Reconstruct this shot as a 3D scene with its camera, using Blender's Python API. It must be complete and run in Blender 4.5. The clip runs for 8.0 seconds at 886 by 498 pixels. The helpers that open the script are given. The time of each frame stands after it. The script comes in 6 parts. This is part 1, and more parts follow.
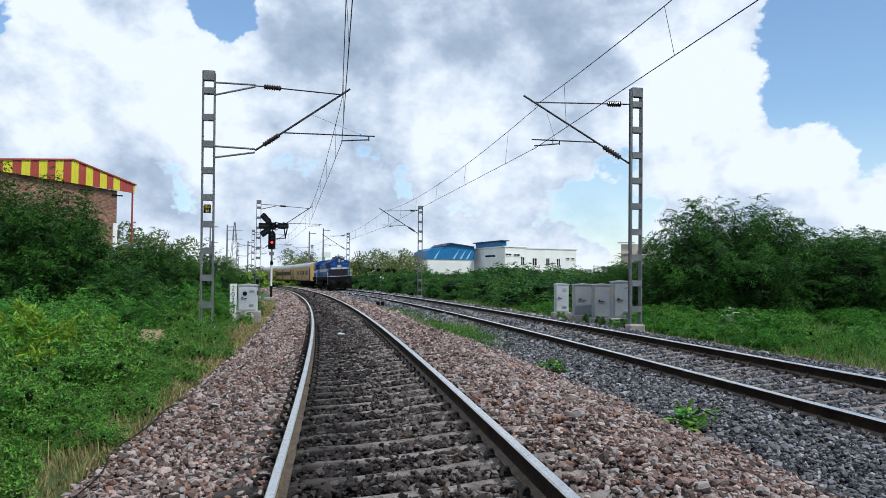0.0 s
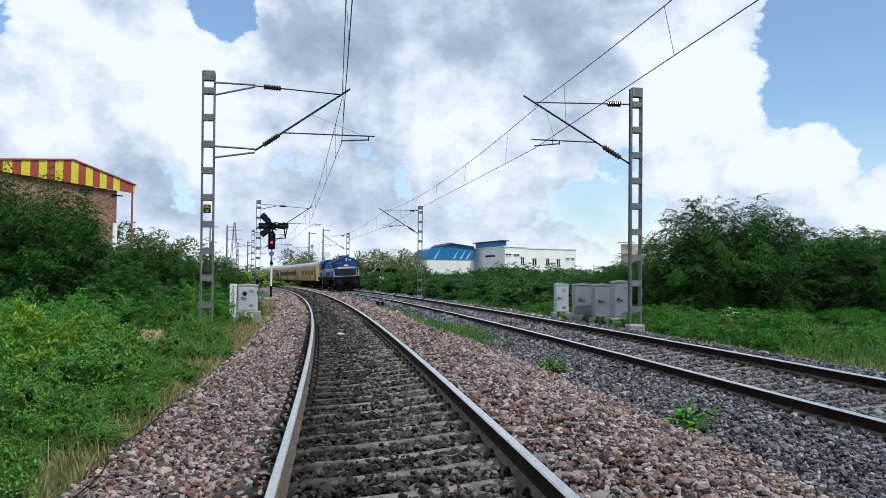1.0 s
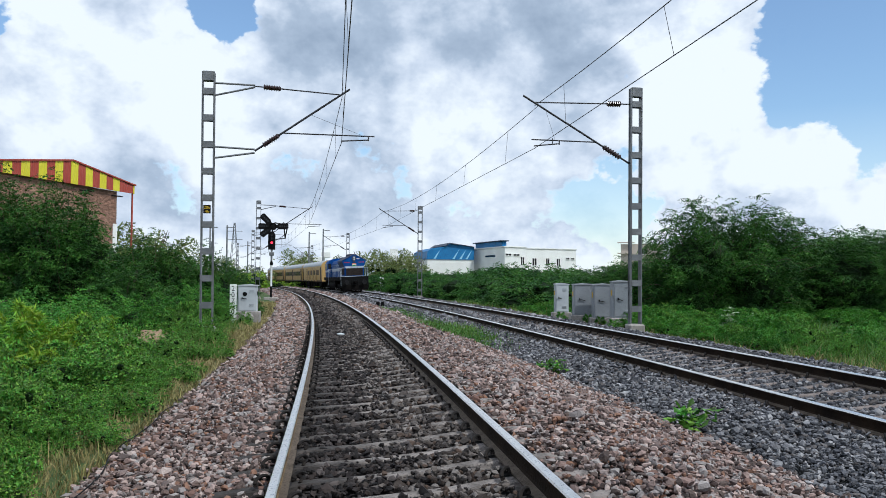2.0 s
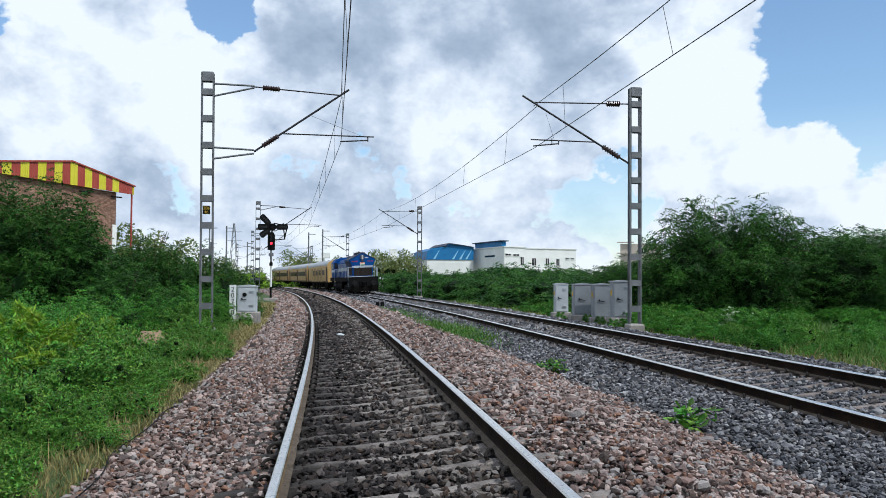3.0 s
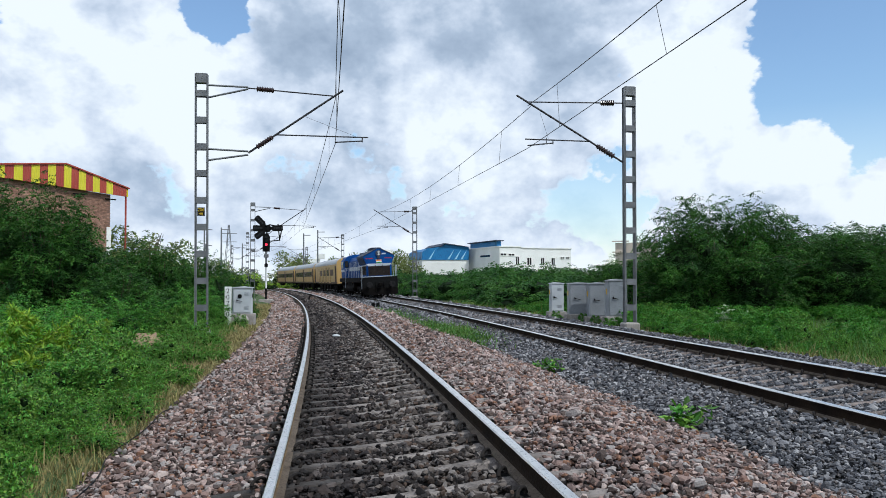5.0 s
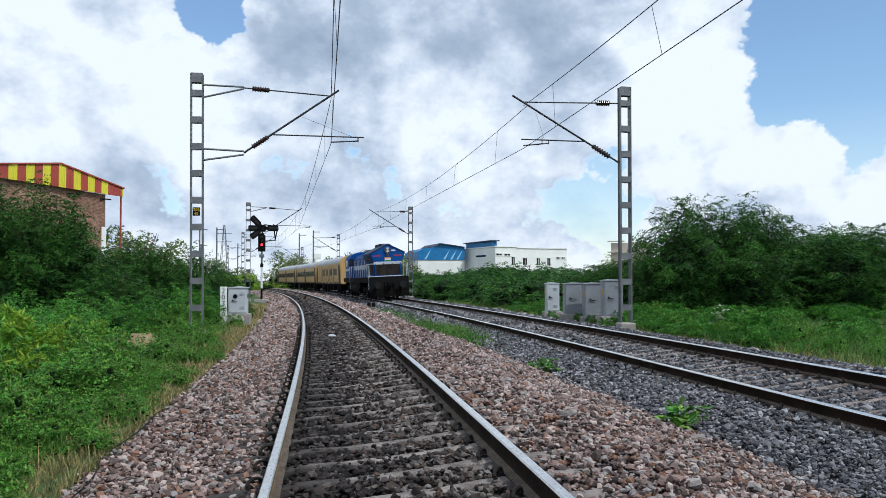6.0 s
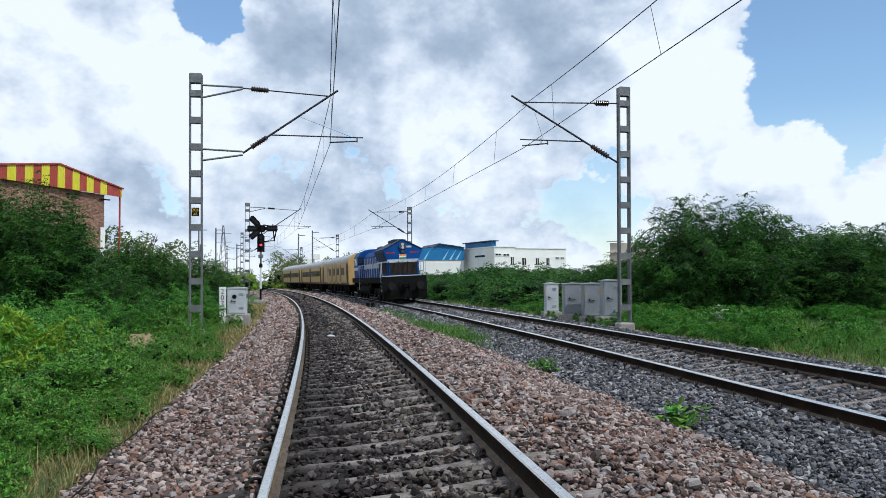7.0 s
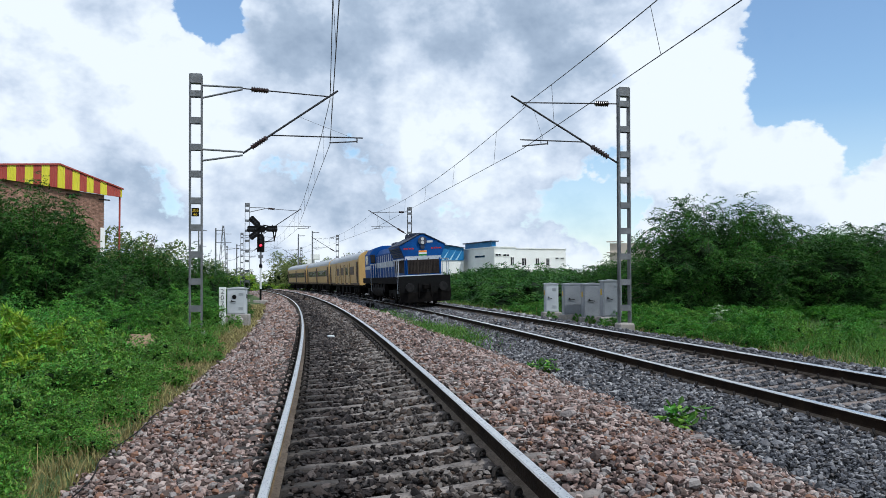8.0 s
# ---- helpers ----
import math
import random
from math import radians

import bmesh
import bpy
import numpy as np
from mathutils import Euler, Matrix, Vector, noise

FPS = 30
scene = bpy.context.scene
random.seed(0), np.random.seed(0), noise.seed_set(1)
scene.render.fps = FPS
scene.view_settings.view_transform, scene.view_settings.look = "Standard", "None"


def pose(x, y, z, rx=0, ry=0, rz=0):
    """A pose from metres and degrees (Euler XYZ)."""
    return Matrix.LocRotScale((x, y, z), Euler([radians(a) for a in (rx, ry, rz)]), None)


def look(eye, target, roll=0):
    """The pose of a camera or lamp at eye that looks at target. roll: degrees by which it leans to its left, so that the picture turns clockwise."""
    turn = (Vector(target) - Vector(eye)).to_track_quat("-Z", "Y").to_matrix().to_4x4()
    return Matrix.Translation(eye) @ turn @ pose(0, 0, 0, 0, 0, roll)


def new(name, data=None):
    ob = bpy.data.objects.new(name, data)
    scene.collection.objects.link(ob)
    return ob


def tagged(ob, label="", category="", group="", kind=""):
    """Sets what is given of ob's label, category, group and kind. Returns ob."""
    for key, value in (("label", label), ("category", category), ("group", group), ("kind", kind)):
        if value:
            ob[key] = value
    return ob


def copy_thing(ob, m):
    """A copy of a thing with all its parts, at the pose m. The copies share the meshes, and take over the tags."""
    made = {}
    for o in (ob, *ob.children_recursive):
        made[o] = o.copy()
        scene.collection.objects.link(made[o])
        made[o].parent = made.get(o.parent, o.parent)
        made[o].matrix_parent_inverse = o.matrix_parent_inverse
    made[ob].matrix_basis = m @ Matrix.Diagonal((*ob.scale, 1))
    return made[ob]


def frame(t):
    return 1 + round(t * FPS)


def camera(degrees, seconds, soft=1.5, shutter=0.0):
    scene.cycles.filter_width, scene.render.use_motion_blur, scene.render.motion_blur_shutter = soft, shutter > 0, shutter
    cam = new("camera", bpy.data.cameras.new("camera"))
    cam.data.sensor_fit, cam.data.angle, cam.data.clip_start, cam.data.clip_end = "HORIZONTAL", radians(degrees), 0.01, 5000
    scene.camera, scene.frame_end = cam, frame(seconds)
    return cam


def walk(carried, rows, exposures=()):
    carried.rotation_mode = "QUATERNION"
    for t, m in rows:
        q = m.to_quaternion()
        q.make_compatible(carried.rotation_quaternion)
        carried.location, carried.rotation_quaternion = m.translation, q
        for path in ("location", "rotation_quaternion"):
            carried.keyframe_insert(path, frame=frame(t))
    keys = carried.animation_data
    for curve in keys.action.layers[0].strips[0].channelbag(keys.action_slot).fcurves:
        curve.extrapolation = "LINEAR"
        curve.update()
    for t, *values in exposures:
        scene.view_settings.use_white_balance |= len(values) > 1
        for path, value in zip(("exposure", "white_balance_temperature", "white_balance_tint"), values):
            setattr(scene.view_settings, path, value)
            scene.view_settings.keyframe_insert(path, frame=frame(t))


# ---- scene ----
EYE = 1.2955
cam = camera(58.487, 8.0, soft=0.6)
walk(cam, [
    (0.0, pose(0, 0, EYE, 92.1970, -0.4165, -0.0160)),
    (0.5, pose(0, 0, EYE, 92.1970, -0.4165, -0.0160)),
    (1.0, pose(0, 0, EYE, 92.1990, -0.4095, -0.0253)),
    (1.5, pose(0, 0, EYE, 92.2016, -0.3862, -0.0300)),
    (3.0, pose(0, 0, EYE, 92.2237, -0.2077, -0.0476)),
    (3.5, pose(0, 0, EYE, 92.2269, -0.1300, -0.1190)),
    (4.0, pose(0, 0, EYE, 92.2400, 0.0483, -0.1768)),
    (4.5, pose(0, 0, EYE, 92.2350, 0.1660, -0.2352)),
    (6.0, pose(0, 0, EYE, 92.2346, 0.2007, -0.6832)),
    (6.5, pose(0, 0, EYE, 92.2415, 0.2415, -0.7081)),
    (7.0, pose(0, 0, EYE, 92.2484, 0.2446, -0.7457)),
    (7.5, pose(0, 0, EYE, 92.2556, 0.2500, -0.7506)),
    (8.0, pose(0, 0, EYE, 92.2709, 0.2400, -0.7518)),
], exposures=[(0.0, -0.17, 5800, 6), (8.0, -0.17, 5800, 6)])

# ---- world and sun ----
SUN_EL, SUN_AZ = 54.0, 130.0     # azimuth clockwise from +y, degrees
CLOUDS = (
    (-27.6, 15.2, 7.8, 0.15, 0.25),
    (-18.9, 15.4, 6.1, 0.20, 0.38),
    (-17.7, 9.9, 5.7, 0.10, 0.25),
    (-24.5, 11.3, 5.3, 0.10, 0.10),
    (-28.4, 10.0, 4.5, 0.10, -0.16),
    (-15.3, 18.3, 4.9, -0.62, 0.10),
    (-11.4, 15.0, 3.3, -0.35, 0.00),
    (-7.6, 16.9, 10.2, 0.25, -0.28),
    (7.2, 18.4, 12.3, 0.25, -0.27),
    (4.8, 15.0, 4.9, 0.10, 0.25),
    (17.0, 13.3, 8.2, 0.20, 0.45),
    (-20.9, 5.7, 6.9, 0.00, -0.22),
    (-5.1, 7.5, 7.8, 0.05, -0.12),
    (27.3, 13.5, 10.6, -0.75, 0.00),
    (25.2, 8.1, 4.1, 0.55, 0.40),
    (11.2, 7.8, 6.9, 0.05, -0.22),
    (28.4, 5.9, 6.5, -0.25, 0.10),
    (21.7, 7.4, 3.3, 0.45, 0.30),
)


def make_world():
    w = bpy.data.worlds.new("sky")
    w.use_nodes = True
    scene.world = w
    nt = w.node_tree
    nt.nodes.clear()
    n, l = nt.nodes.new, nt.links.new
    out = n("ShaderNodeOutputWorld")
    sky = n("ShaderNodeTexSky")
    sky.sky_type, sky.sun_disc = 'NISHITA', False
    sky.sun_elevation, sky.sun_rotation = radians(SUN_EL), radians(SUN_AZ)
    sky.air_density, sky.dust_density, sky.ozone_density = 1.2, 0.0, 4.0
    blue = n("ShaderNodeBackground")
    blue.inputs[1].default_value = 0.15
    l(sky.outputs[0], blue.inputs[0])
    tc = n("ShaderNodeTexCoord")
    sep = n("ShaderNodeSeparateXYZ")
    l(tc.outputs["Generated"], sep.inputs[0])

    def m(op, a, b=None, clamp=False):
        k = n("ShaderNodeMath")
        k.operation, k.use_clamp = op, clamp
        for i, v in enumerate((a, b)):
            if v is None:
                continue
            if isinstance(v, (int, float)):
                k.inputs[i].default_value = v
            else:
                l(v, k.inputs[i])
        return k.outputs[0]
    # heaped clouds: noise and rounded billows, and their modelling from the side of the sun
    def shifted(offset):
        mp = n("ShaderNodeMapping")
        mp.inputs[1].default_value, mp.inputs[3].default_value = offset, (1.0, 1.0, 1.3)
        l(tc.outputs["Generated"], mp.inputs[0])
        return mp.outputs[0]

    def fbm(offset, scale, detail, rough):
        t = n("ShaderNodeTexNoise")
        t.inputs["Scale"].default_value, t.inputs["Detail"].default_value = scale, detail
        t.inputs["Roughness"].default_value, t.inputs["Distortion"].default_value = rough, 0.1
        l(shifted(offset), t.inputs["Vector"])
        return t.outputs[0]

    def billow(offset, scale):
        t = n("ShaderNodeTexVoronoi")
        t.feature, t.normalize = 'SMOOTH_F1', True
        t.inputs["Scale"].default_value, t.inputs["Detail"].default_value = scale, 3.5
        t.inputs["Roughness"].default_value, t.inputs["Lacunarity"].default_value, t.inputs["Smoothness"].default_value = 0.55, 2.3, 0.35
        l(shifted(offset), t.inputs["Vector"])
        return m('SUBTRACT', 0.5, t.outputs["Distance"])
    O = (0.35, 0.1, 0.62)
    T = (O[0] - 0.016, O[1], O[2] - 0.036)
    cover = m('ADD', fbm(O, 5.0, 12, 0.55), m('MULTIPLY', billow(O, 13.0), 0.34))
    heap = m('ADD', fbm(O, 5.0, 7, 0.55), m('MULTIPLY', billow(O, 13.0), 0.42))
    toward = m('ADD', fbm(T, 5.0, 7, 0.55), m('MULTIPLY', billow(T, 13.0), 0.42))
    broad = fbm((1.7, 3.3, 0.4), 2.2, 5, 0.55)
    # the large heaps, dull bases and blue gaps: azimuth, elevation, radius (degrees), more cover, more brightness
    more, glow = 0.0, 0.0
    for az, el, rad, dc, dt in CLOUDS:
        a_, e_ = radians(az), radians(el)
        v = n("ShaderNodeVectorMath")
        v.operation = 'DISTANCE'
        l(tc.outputs["Generated"], v.inputs[0])
        v.inputs[1].default_value = (math.sin(a_) * math.cos(e_), math.cos(a_) * math.cos(e_), math.sin(e_))
        k = n("ShaderNodeMapRange")
        k.interpolation_type = 'SMOOTHERSTEP'
        k.inputs[1].default_value, k.inputs[2].default_value = radians(rad), 0.0
        l(v.outputs["Value"], k.inputs[0])
        if dc:
            more = m('ADD', m('MULTIPLY', k.outputs[0], dc), more)
        if dt:
            glow = m('ADD', m('MULTIPLY', k.outputs[0], dt), glow)
    low = m('MULTIPLY', m('SUBTRACT', 0.20, sep.outputs[2]), 0.3)
    cov = m('ADD', m('MULTIPLY', m('SUBTRACT', cover, 0.55), 2.3), m('ADD', more, 0.66))
    ramp = n("ShaderNodeMapRange")
    ramp.interpolation_type = 'SMOOTHSTEP'
    ramp.inputs[1].default_value, ramp.inputs[2].default_value = 0.46, 0.55
    haze = m('ADD', 0.06, m('MULTIPLY', m('MAXIMUM', low, 0.0), 7.0), True)      # thin haze between the clouds, thicker low down
    l(haze, ramp.inputs[3])
    l(cov, ramp.inputs[0])
    shade = m('ADD', m('ADD', m('MULTIPLY', m('SUBTRACT', heap, toward), 2.2), 0.60), m('ADD', m('MULTIPLY', m('SUBTRACT', broad, 0.5), 0.35), glow))
    tone = n("ShaderNodeValToRGB")
    tone.color_ramp.elements[0].position, tone.color_ramp.elements[0].color = 0.30, (0.53, 0.60, 0.71, 1)
    tone.color_ramp.elements[1].position, tone.color_ramp.elements[1].color = 0.82, (1.08, 1.08, 1.08, 1)
    deep = tone.color_ramp.elements.new(0.02)
    deep.color = (0.40, 0.47, 0.58, 1)
    mid = tone.color_ramp.elements.new(0.56)
    mid.color = (0.79, 0.83, 0.915, 1)
    shade = m('ADD', shade, m('MULTIPLY', m('SUBTRACT', 1.0, ramp.outputs[0]), 0.5))     # thin cloud is bright
    l(shade, tone.inputs[0])
    cloud = n("ShaderNodeBackground")
    cloud.inputs[1].default_value = 1.0
    l(tone.outputs[0], cloud.inputs[0])
    mix = n("ShaderNodeMixShader")
    l(ramp.outputs[0], mix.inputs[0]), l(blue.outputs[0], mix.inputs[1]), l(cloud.outputs[0], mix.inputs[2])
    l(mix.outputs[0], out.inputs[0])


make_world()
sun = new("sun", bpy.data.lights.new("sun", 'SUN'))
sun.data.energy, sun.data.angle, sun.data.color = 3.3, radians(1.5), (1.0, 0.95, 0.87)
_e, _a = radians(SUN_EL), radians(SUN_AZ)
sun.matrix_world = look((60 * math.sin(_a) * math.cos(_e), 60 * math.cos(_a) * math.cos(_e), 60 * math.sin(_e)), (0, 0, 0))
scene.view_settings.exposure = 0.0


# ---- materials ----
def material(name, c1, c2, scale=4.0, rough=0.8, bump=0.3, bscale=None, metal=0.0, island=0.0, obj=0.0, c3=None, spec=0.3,
             stretch=None, hue=0.0, transmit=0.0, depth=0.02, palette=()):
    """Two colours mixed by coarse noise, a third by fine noise; island / obj: how far single pieces differ in brightness."""
    mt = bpy.data.materials.new(name)
    mt.use_nodes = True
    nt = mt.node_tree
    n, l = nt.nodes.new, nt.links.new
    b = nt.nodes["Principled BSDF"]
    tc = n("ShaderNodeTexCoord")
    src = tc.outputs["Object"]
    if stretch:
        mp = n("ShaderNodeMapping")
        mp.inputs[3].default_value = stretch
        l(src, mp.inputs[0])
        src = mp.outputs[0]
    t1 = n("ShaderNodeTexNoise")
    t1.inputs["Scale"].default_value, t1.inputs["Detail"].default_value = scale, 5
    l(src, t1.inputs["Vector"])
    r1 = n("ShaderNodeMapRange")
    r1.inputs[1].default_value, r1.inputs[2].default_value = 0.35, 0.65
    l(t1.outputs[0], r1.inputs[0])
    mx = n("ShaderNodeMix")
    mx.data_type = 'RGBA'
    mx.inputs[6].default_value, mx.inputs[7].default_value = (*c1, 1), (*c2, 1)
    l(r1.outputs[0], mx.inputs[0])
    col = mx.outputs[2]
    if palette:      # each loose piece takes one of a few colours
        gi = n("ShaderNodeNewGeometry")
        cr = n("ShaderNodeValToRGB")
        cr.color_ramp.interpolation = 'CONSTANT'
        for i, pc in enumerate(palette):
            e = cr.color_ramp.elements[i] if i < 2 else cr.color_ramp.elements.new(i / len(palette))
            e.position, e.color = i / len(palette), (*pc, 1)
        l(gi.outputs["Random Per Island"], cr.inputs[0])
        mp_ = n("ShaderNodeMix")
        mp_.data_type, mp_.inputs[0].default_value = 'RGBA', 0.72
        l(col, mp_.inputs[6]), l(cr.outputs[0], mp_.inputs[7])
        col = mp_.outputs[2]
    t2 = n("ShaderNodeTexNoise")
    t2.inputs["Scale"].default_value, t2.inputs["Detail"].default_value = bscale or scale * 9, 4
    l(src, t2.inputs["Vector"])
    if c3:
        r2 = n("ShaderNodeMapRange")
        r2.inputs[1].default_value, r2.inputs[2].default_value = 0.52, 0.68
        l(t2.outputs[0], r2.inputs[0])
        m3 = n("ShaderNodeMix")
        m3.data_type = 'RGBA'
        l(r2.outputs[0], m3.inputs[0]), l(col, m3.inputs[6])
        m3.inputs[7].default_value = (*c3, 1)
        col = m3.outputs[2]
    if island or obj:
        if island:
            g = n("ShaderNodeNewGeometry")
            rnd, amt = g.outputs["Random Per Island"], island
        else:
            g = n("ShaderNodeObjectInfo")
            rnd, amt = g.outputs["Random"], obj
        hs = n("ShaderNodeHueSaturation")
        mr = n("ShaderNodeMapRange")
        mr.inputs[3].default_value, mr.inputs[4].default_value = 1 - amt, 1 + amt
        l(rnd, mr.inputs[0]), l(mr.outputs[0], hs.inputs["Value"])
        if hue:
            wn = n("ShaderNodeTexWhiteNoise")
            wn.noise_dimensions = '1D'
            l(rnd, wn.inputs["W"])
            mh = n("ShaderNodeMapRange")
            mh.inputs[3].default_value, mh.inputs[4].default_value = 0.5 - hue, 0.5 + hue
            l(wn.outputs[0], mh.inputs[0]), l(mh.outputs[0], hs.inputs["Hue"])
        l(col, hs.inputs["Color"])
        col = hs.outputs[0]
    l(col, b.inputs["Base Color"])
    rr = n("ShaderNodeMapRange")
    rr.inputs[3].default_value, rr.inputs[4].default_value = max(0.02, rough - 0.12), min(1, rough + 0.12)
    l(t2.outputs[0], rr.inputs[0]), l(rr.outputs[0], b.inputs["Roughness"])
    b.inputs["Metallic"].default_value = metal
    b.inputs["Specular IOR Level"].default_value = spec
    if bump:
        bp = n("ShaderNodeBump")
        bp.inputs["Strength"].default_value, bp.inputs["Distance"].default_value = bump, depth
        l(t2.outputs[0], bp.inputs["Height"]), l(bp.outputs[0], b.inputs["Normal"])
    if transmit:
        tr = n("ShaderNodeBsdfTranslucent")
        l(col, tr.inputs[0])
        ms = n("ShaderNodeMixShader")
        ms.inputs[0].default_value = transmit
        l(b.outputs[0], ms.inputs[1]), l(tr.outputs[0], ms.inputs[2])
        l(ms.outputs[0], nt.nodes["Material Output"].inputs[0])
    return mt


def glowing(name, colour, strength):
    mt = bpy.data.materials.new(name)
    mt.use_nodes = True
    b = mt.node_tree.nodes["Principled BSDF"]
    b.inputs["Base Color"].default_value = (*colour, 1)
    b.inputs["Emission Color"].default_value, b.inputs["Emission Strength"].default_value = (*colour, 1), strength
    return mt


STONE_PINK = material("ballast_pinkish", (0.1416, 0.1053, 0.0930), (0.2492, 0.1948, 0.1757), 0.6, 0.85, 0.4, 60, spec=0.12, palette=((.34, .315, .30), (.27, .245, .235), (0.0227, 0.0168, 0.0155), (0.2492, 0.1664, 0.1427), (0.1472, 0.0769, 0.0578), (0.4531, 0.3371, 0.2996), (0.0850, 0.0664, 0.0641), (0.3059, 0.2159, 0.1892), (0.2378, 0.1159, 0.0672), (0.1812, 0.1317, 0.1189), (0.4984, 0.4055, 0.3668), (0.0566, 0.0411, 0.0352), (0.3285, 0.2686, 0.2531), (0.1246, 0.0842, 0.0713)))
STONE_GREY = material("ballast_blue_grey", (0.0858, 0.0873, 0.0978), (0.1771, 0.1748, 0.1893), 0.6, 0.8, 0.4, 60, spec=0.12, palette=((0.0182, 0.0187, 0.0212), (0.1370, 0.1365, 0.1467), (0.0571, 0.0578, 0.0638), (0.2513, 0.2459, 0.2551), (0.0343, 0.0350, 0.0382), (0.1714, 0.1660, 0.1723), (0.0858, 0.0873, 0.0978), (0.3655, 0.3550, 0.3562), (0.1142, 0.0983, 0.0904)))
STONE_WORN = material("ballast_grimy_brown", (0.045, 0.039, 0.036), (0.11, 0.096, 0.088), 0.9, 0.8, 0.4, 60, spec=0.12, palette=((.012, .010, .010), (.075, .062, .057), (.03, .025, .023), (.16, .135, .12), (.05, .038, .032), (.10, .086, .08), (.22, .195, .18), (.085, .055, .04)))
STONE_OILY = material("ballast_oil_stained", (0.0248, 0.0219, 0.0219), (0.0702, 0.0609, 0.0578), 0.9, 0.75, 0.4, 60, spec=0.12, palette=((0.0066, 0.0058, 0.0058), (0.0297, 0.0243, 0.0234), (0.0132, 0.0109, 0.0109), (0.0702, 0.0586, 0.0547), (0.0198, 0.0156, 0.0149), (0.0099, 0.0085, 0.0085), (0.1155, 0.0953, 0.0875), (0.0379, 0.0274, 0.0234)))
# beds near black: the shade in the gaps between stones is painted in
BED_SHADE_WARM = material("ballast_gap_shade_warm", (0.0046, 0.0038, 0.0034), (0.0095, 0.0080, 0.0071), 1.2, 0.95, 1.0, 22, c3=(0.0034, 0.0029, 0.0027), depth=0.05)
BED_SHADE_COOL = material("ballast_gap_shade_cool", (0.0034, 0.0036, 0.0040), (0.0074, 0.0076, 0.0084), 1.2, 0.95, 1.0, 22, c3=(0.0025, 0.0025, 0.0027), depth=0.05)
BED_SHADE_DEEP = material("ballast_gap_shade_deep", (0.0025, 0.0023, 0.0023), (0.0054, 0.0050, 0.0049), 1.2, 0.95, 1.0, 22, c3=(0.0054, 0.0054, 0.0054), depth=0.05)
SLEEPER = material("weathered_concrete", (0.1047, 0.0848, 0.0759), (0.2332, 0.1918, 0.1741), 4.5, 0.9, 0.5, 40, obj=0.22, c3=(0.0810, 0.0670, 0.0607))
# rusty steel twice: lightened as lit, then near black with shade in the colour
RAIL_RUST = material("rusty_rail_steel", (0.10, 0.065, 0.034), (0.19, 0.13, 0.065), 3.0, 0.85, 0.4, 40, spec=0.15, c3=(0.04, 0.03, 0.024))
RAIL_SHADED = material("shaded_rail_steel", (0.0110, 0.0070, 0.0050), (0.0250, 0.0160, 0.0100), 3.0, 0.9, 0.4, 40, spec=0.1)
# dusty foot faces, lightened in colour for the light they catch
RAIL_FOOT = material("dusty_lit_rail_foot", (0.085, 0.066, 0.05), (0.15, 0.12, 0.095), 5.0, 0.9, 0.4, 50, spec=0.1, c3=(0.05, 0.04, 0.033))
RAIL_TOP = material("polished_rail_steel", (0.66, 0.64, 0.62), (0.78, 0.765, 0.74), 6.0, 0.3, 0.05, 60, metal=1.0)
CLIP = material("black_clip_steel", (0.010, 0.009, 0.009), (0.025, 0.02, 0.017), 20, 0.8, 0.3, spec=0.15)
GALV = material("galvanised_steel", (0.14, 0.145, 0.155), (0.22, 0.225, 0.235), 3.0, 0.55, 0.1, 40, metal=0.35, c3=(0.14, 0.135, 0.13))
TUBE = material("dull_steel_tube", (0.03, 0.03, 0.034), (0.06, 0.06, 0.065), 4.0, 0.6, 0.1, metal=0.4)
INSUL = material("brown_porcelain", (0.02, 0.012, 0.012), (0.045, 0.022, 0.02), 8, 0.25, 0.0, spec=0.5)
WIRE = material("copper_wire_weathered", (0.05, 0.05, 0.055), (0.09, 0.09, 0.09), 5, 0.6, 0.0, metal=0.5)
CONCRETE = material("rough_concrete", (0.28, 0.255, 0.23), (0.40, 0.37, 0.34), 3.0, 0.95, 0.6, 40, c3=(0.18, 0.165, 0.15))
CABINET = material("grey_cabinet_paint", (0.26, 0.275, 0.295), (0.32, 0.335, 0.355), 2.0, 0.5, 0.05, 30, c3=(0.23, 0.24, 0.245))
CABINET_LIGHT = material("pale_cabinet_paint", (0.42, 0.44, 0.46), (0.50, 0.52, 0.535), 2.0, 0.5, 0.05, 30)
BLACK = material("black_paint", (0.0036, 0.0036, 0.0039), (0.0072, 0.0072, 0.0072), 6, 0.6, 0.1, spec=0.12)
WHITE = material("white_paint", (0.70, 0.70, 0.69), (0.80, 0.80, 0.79), 3, 0.5, 0.05, c3=(0.6, 0.59, 0.57))
YELLOW = material("yellow_plate_paint", (0.55, 0.36, 0.02), (0.62, 0.42, 0.03), 6, 0.5, 0.05)
SOIL = material("embankment_soil", (0.20, 0.125, 0.075), (0.30, 0.20, 0.125), 1.2, 0.95, 0.8, 14, c3=(0.16, 0.13, 0.07), depth=0.04)
GROUND = material("grassy_ground", (0.035, 0.07, 0.016), (0.075, 0.09, 0.03), 0.25, 0.95, 0.8, 9, c3=(0.045, 0.085, 0.02), depth=0.06)
LEAF_DARK = material("dark_green_leaves", (0.014, 0.046, 0.011), (0.062, 0.165, 0.022), 1.1, 0.6, 0.0, island=0.4, hue=0.02, transmit=0.12, spec=0.15)
LEAF_MID = material("mid_green_leaves", (0.032, 0.125, 0.015), (0.105, 0.29, 0.03), 1.4, 0.55, 0.0, island=0.45, hue=0.025, transmit=0.2, spec=0.2)
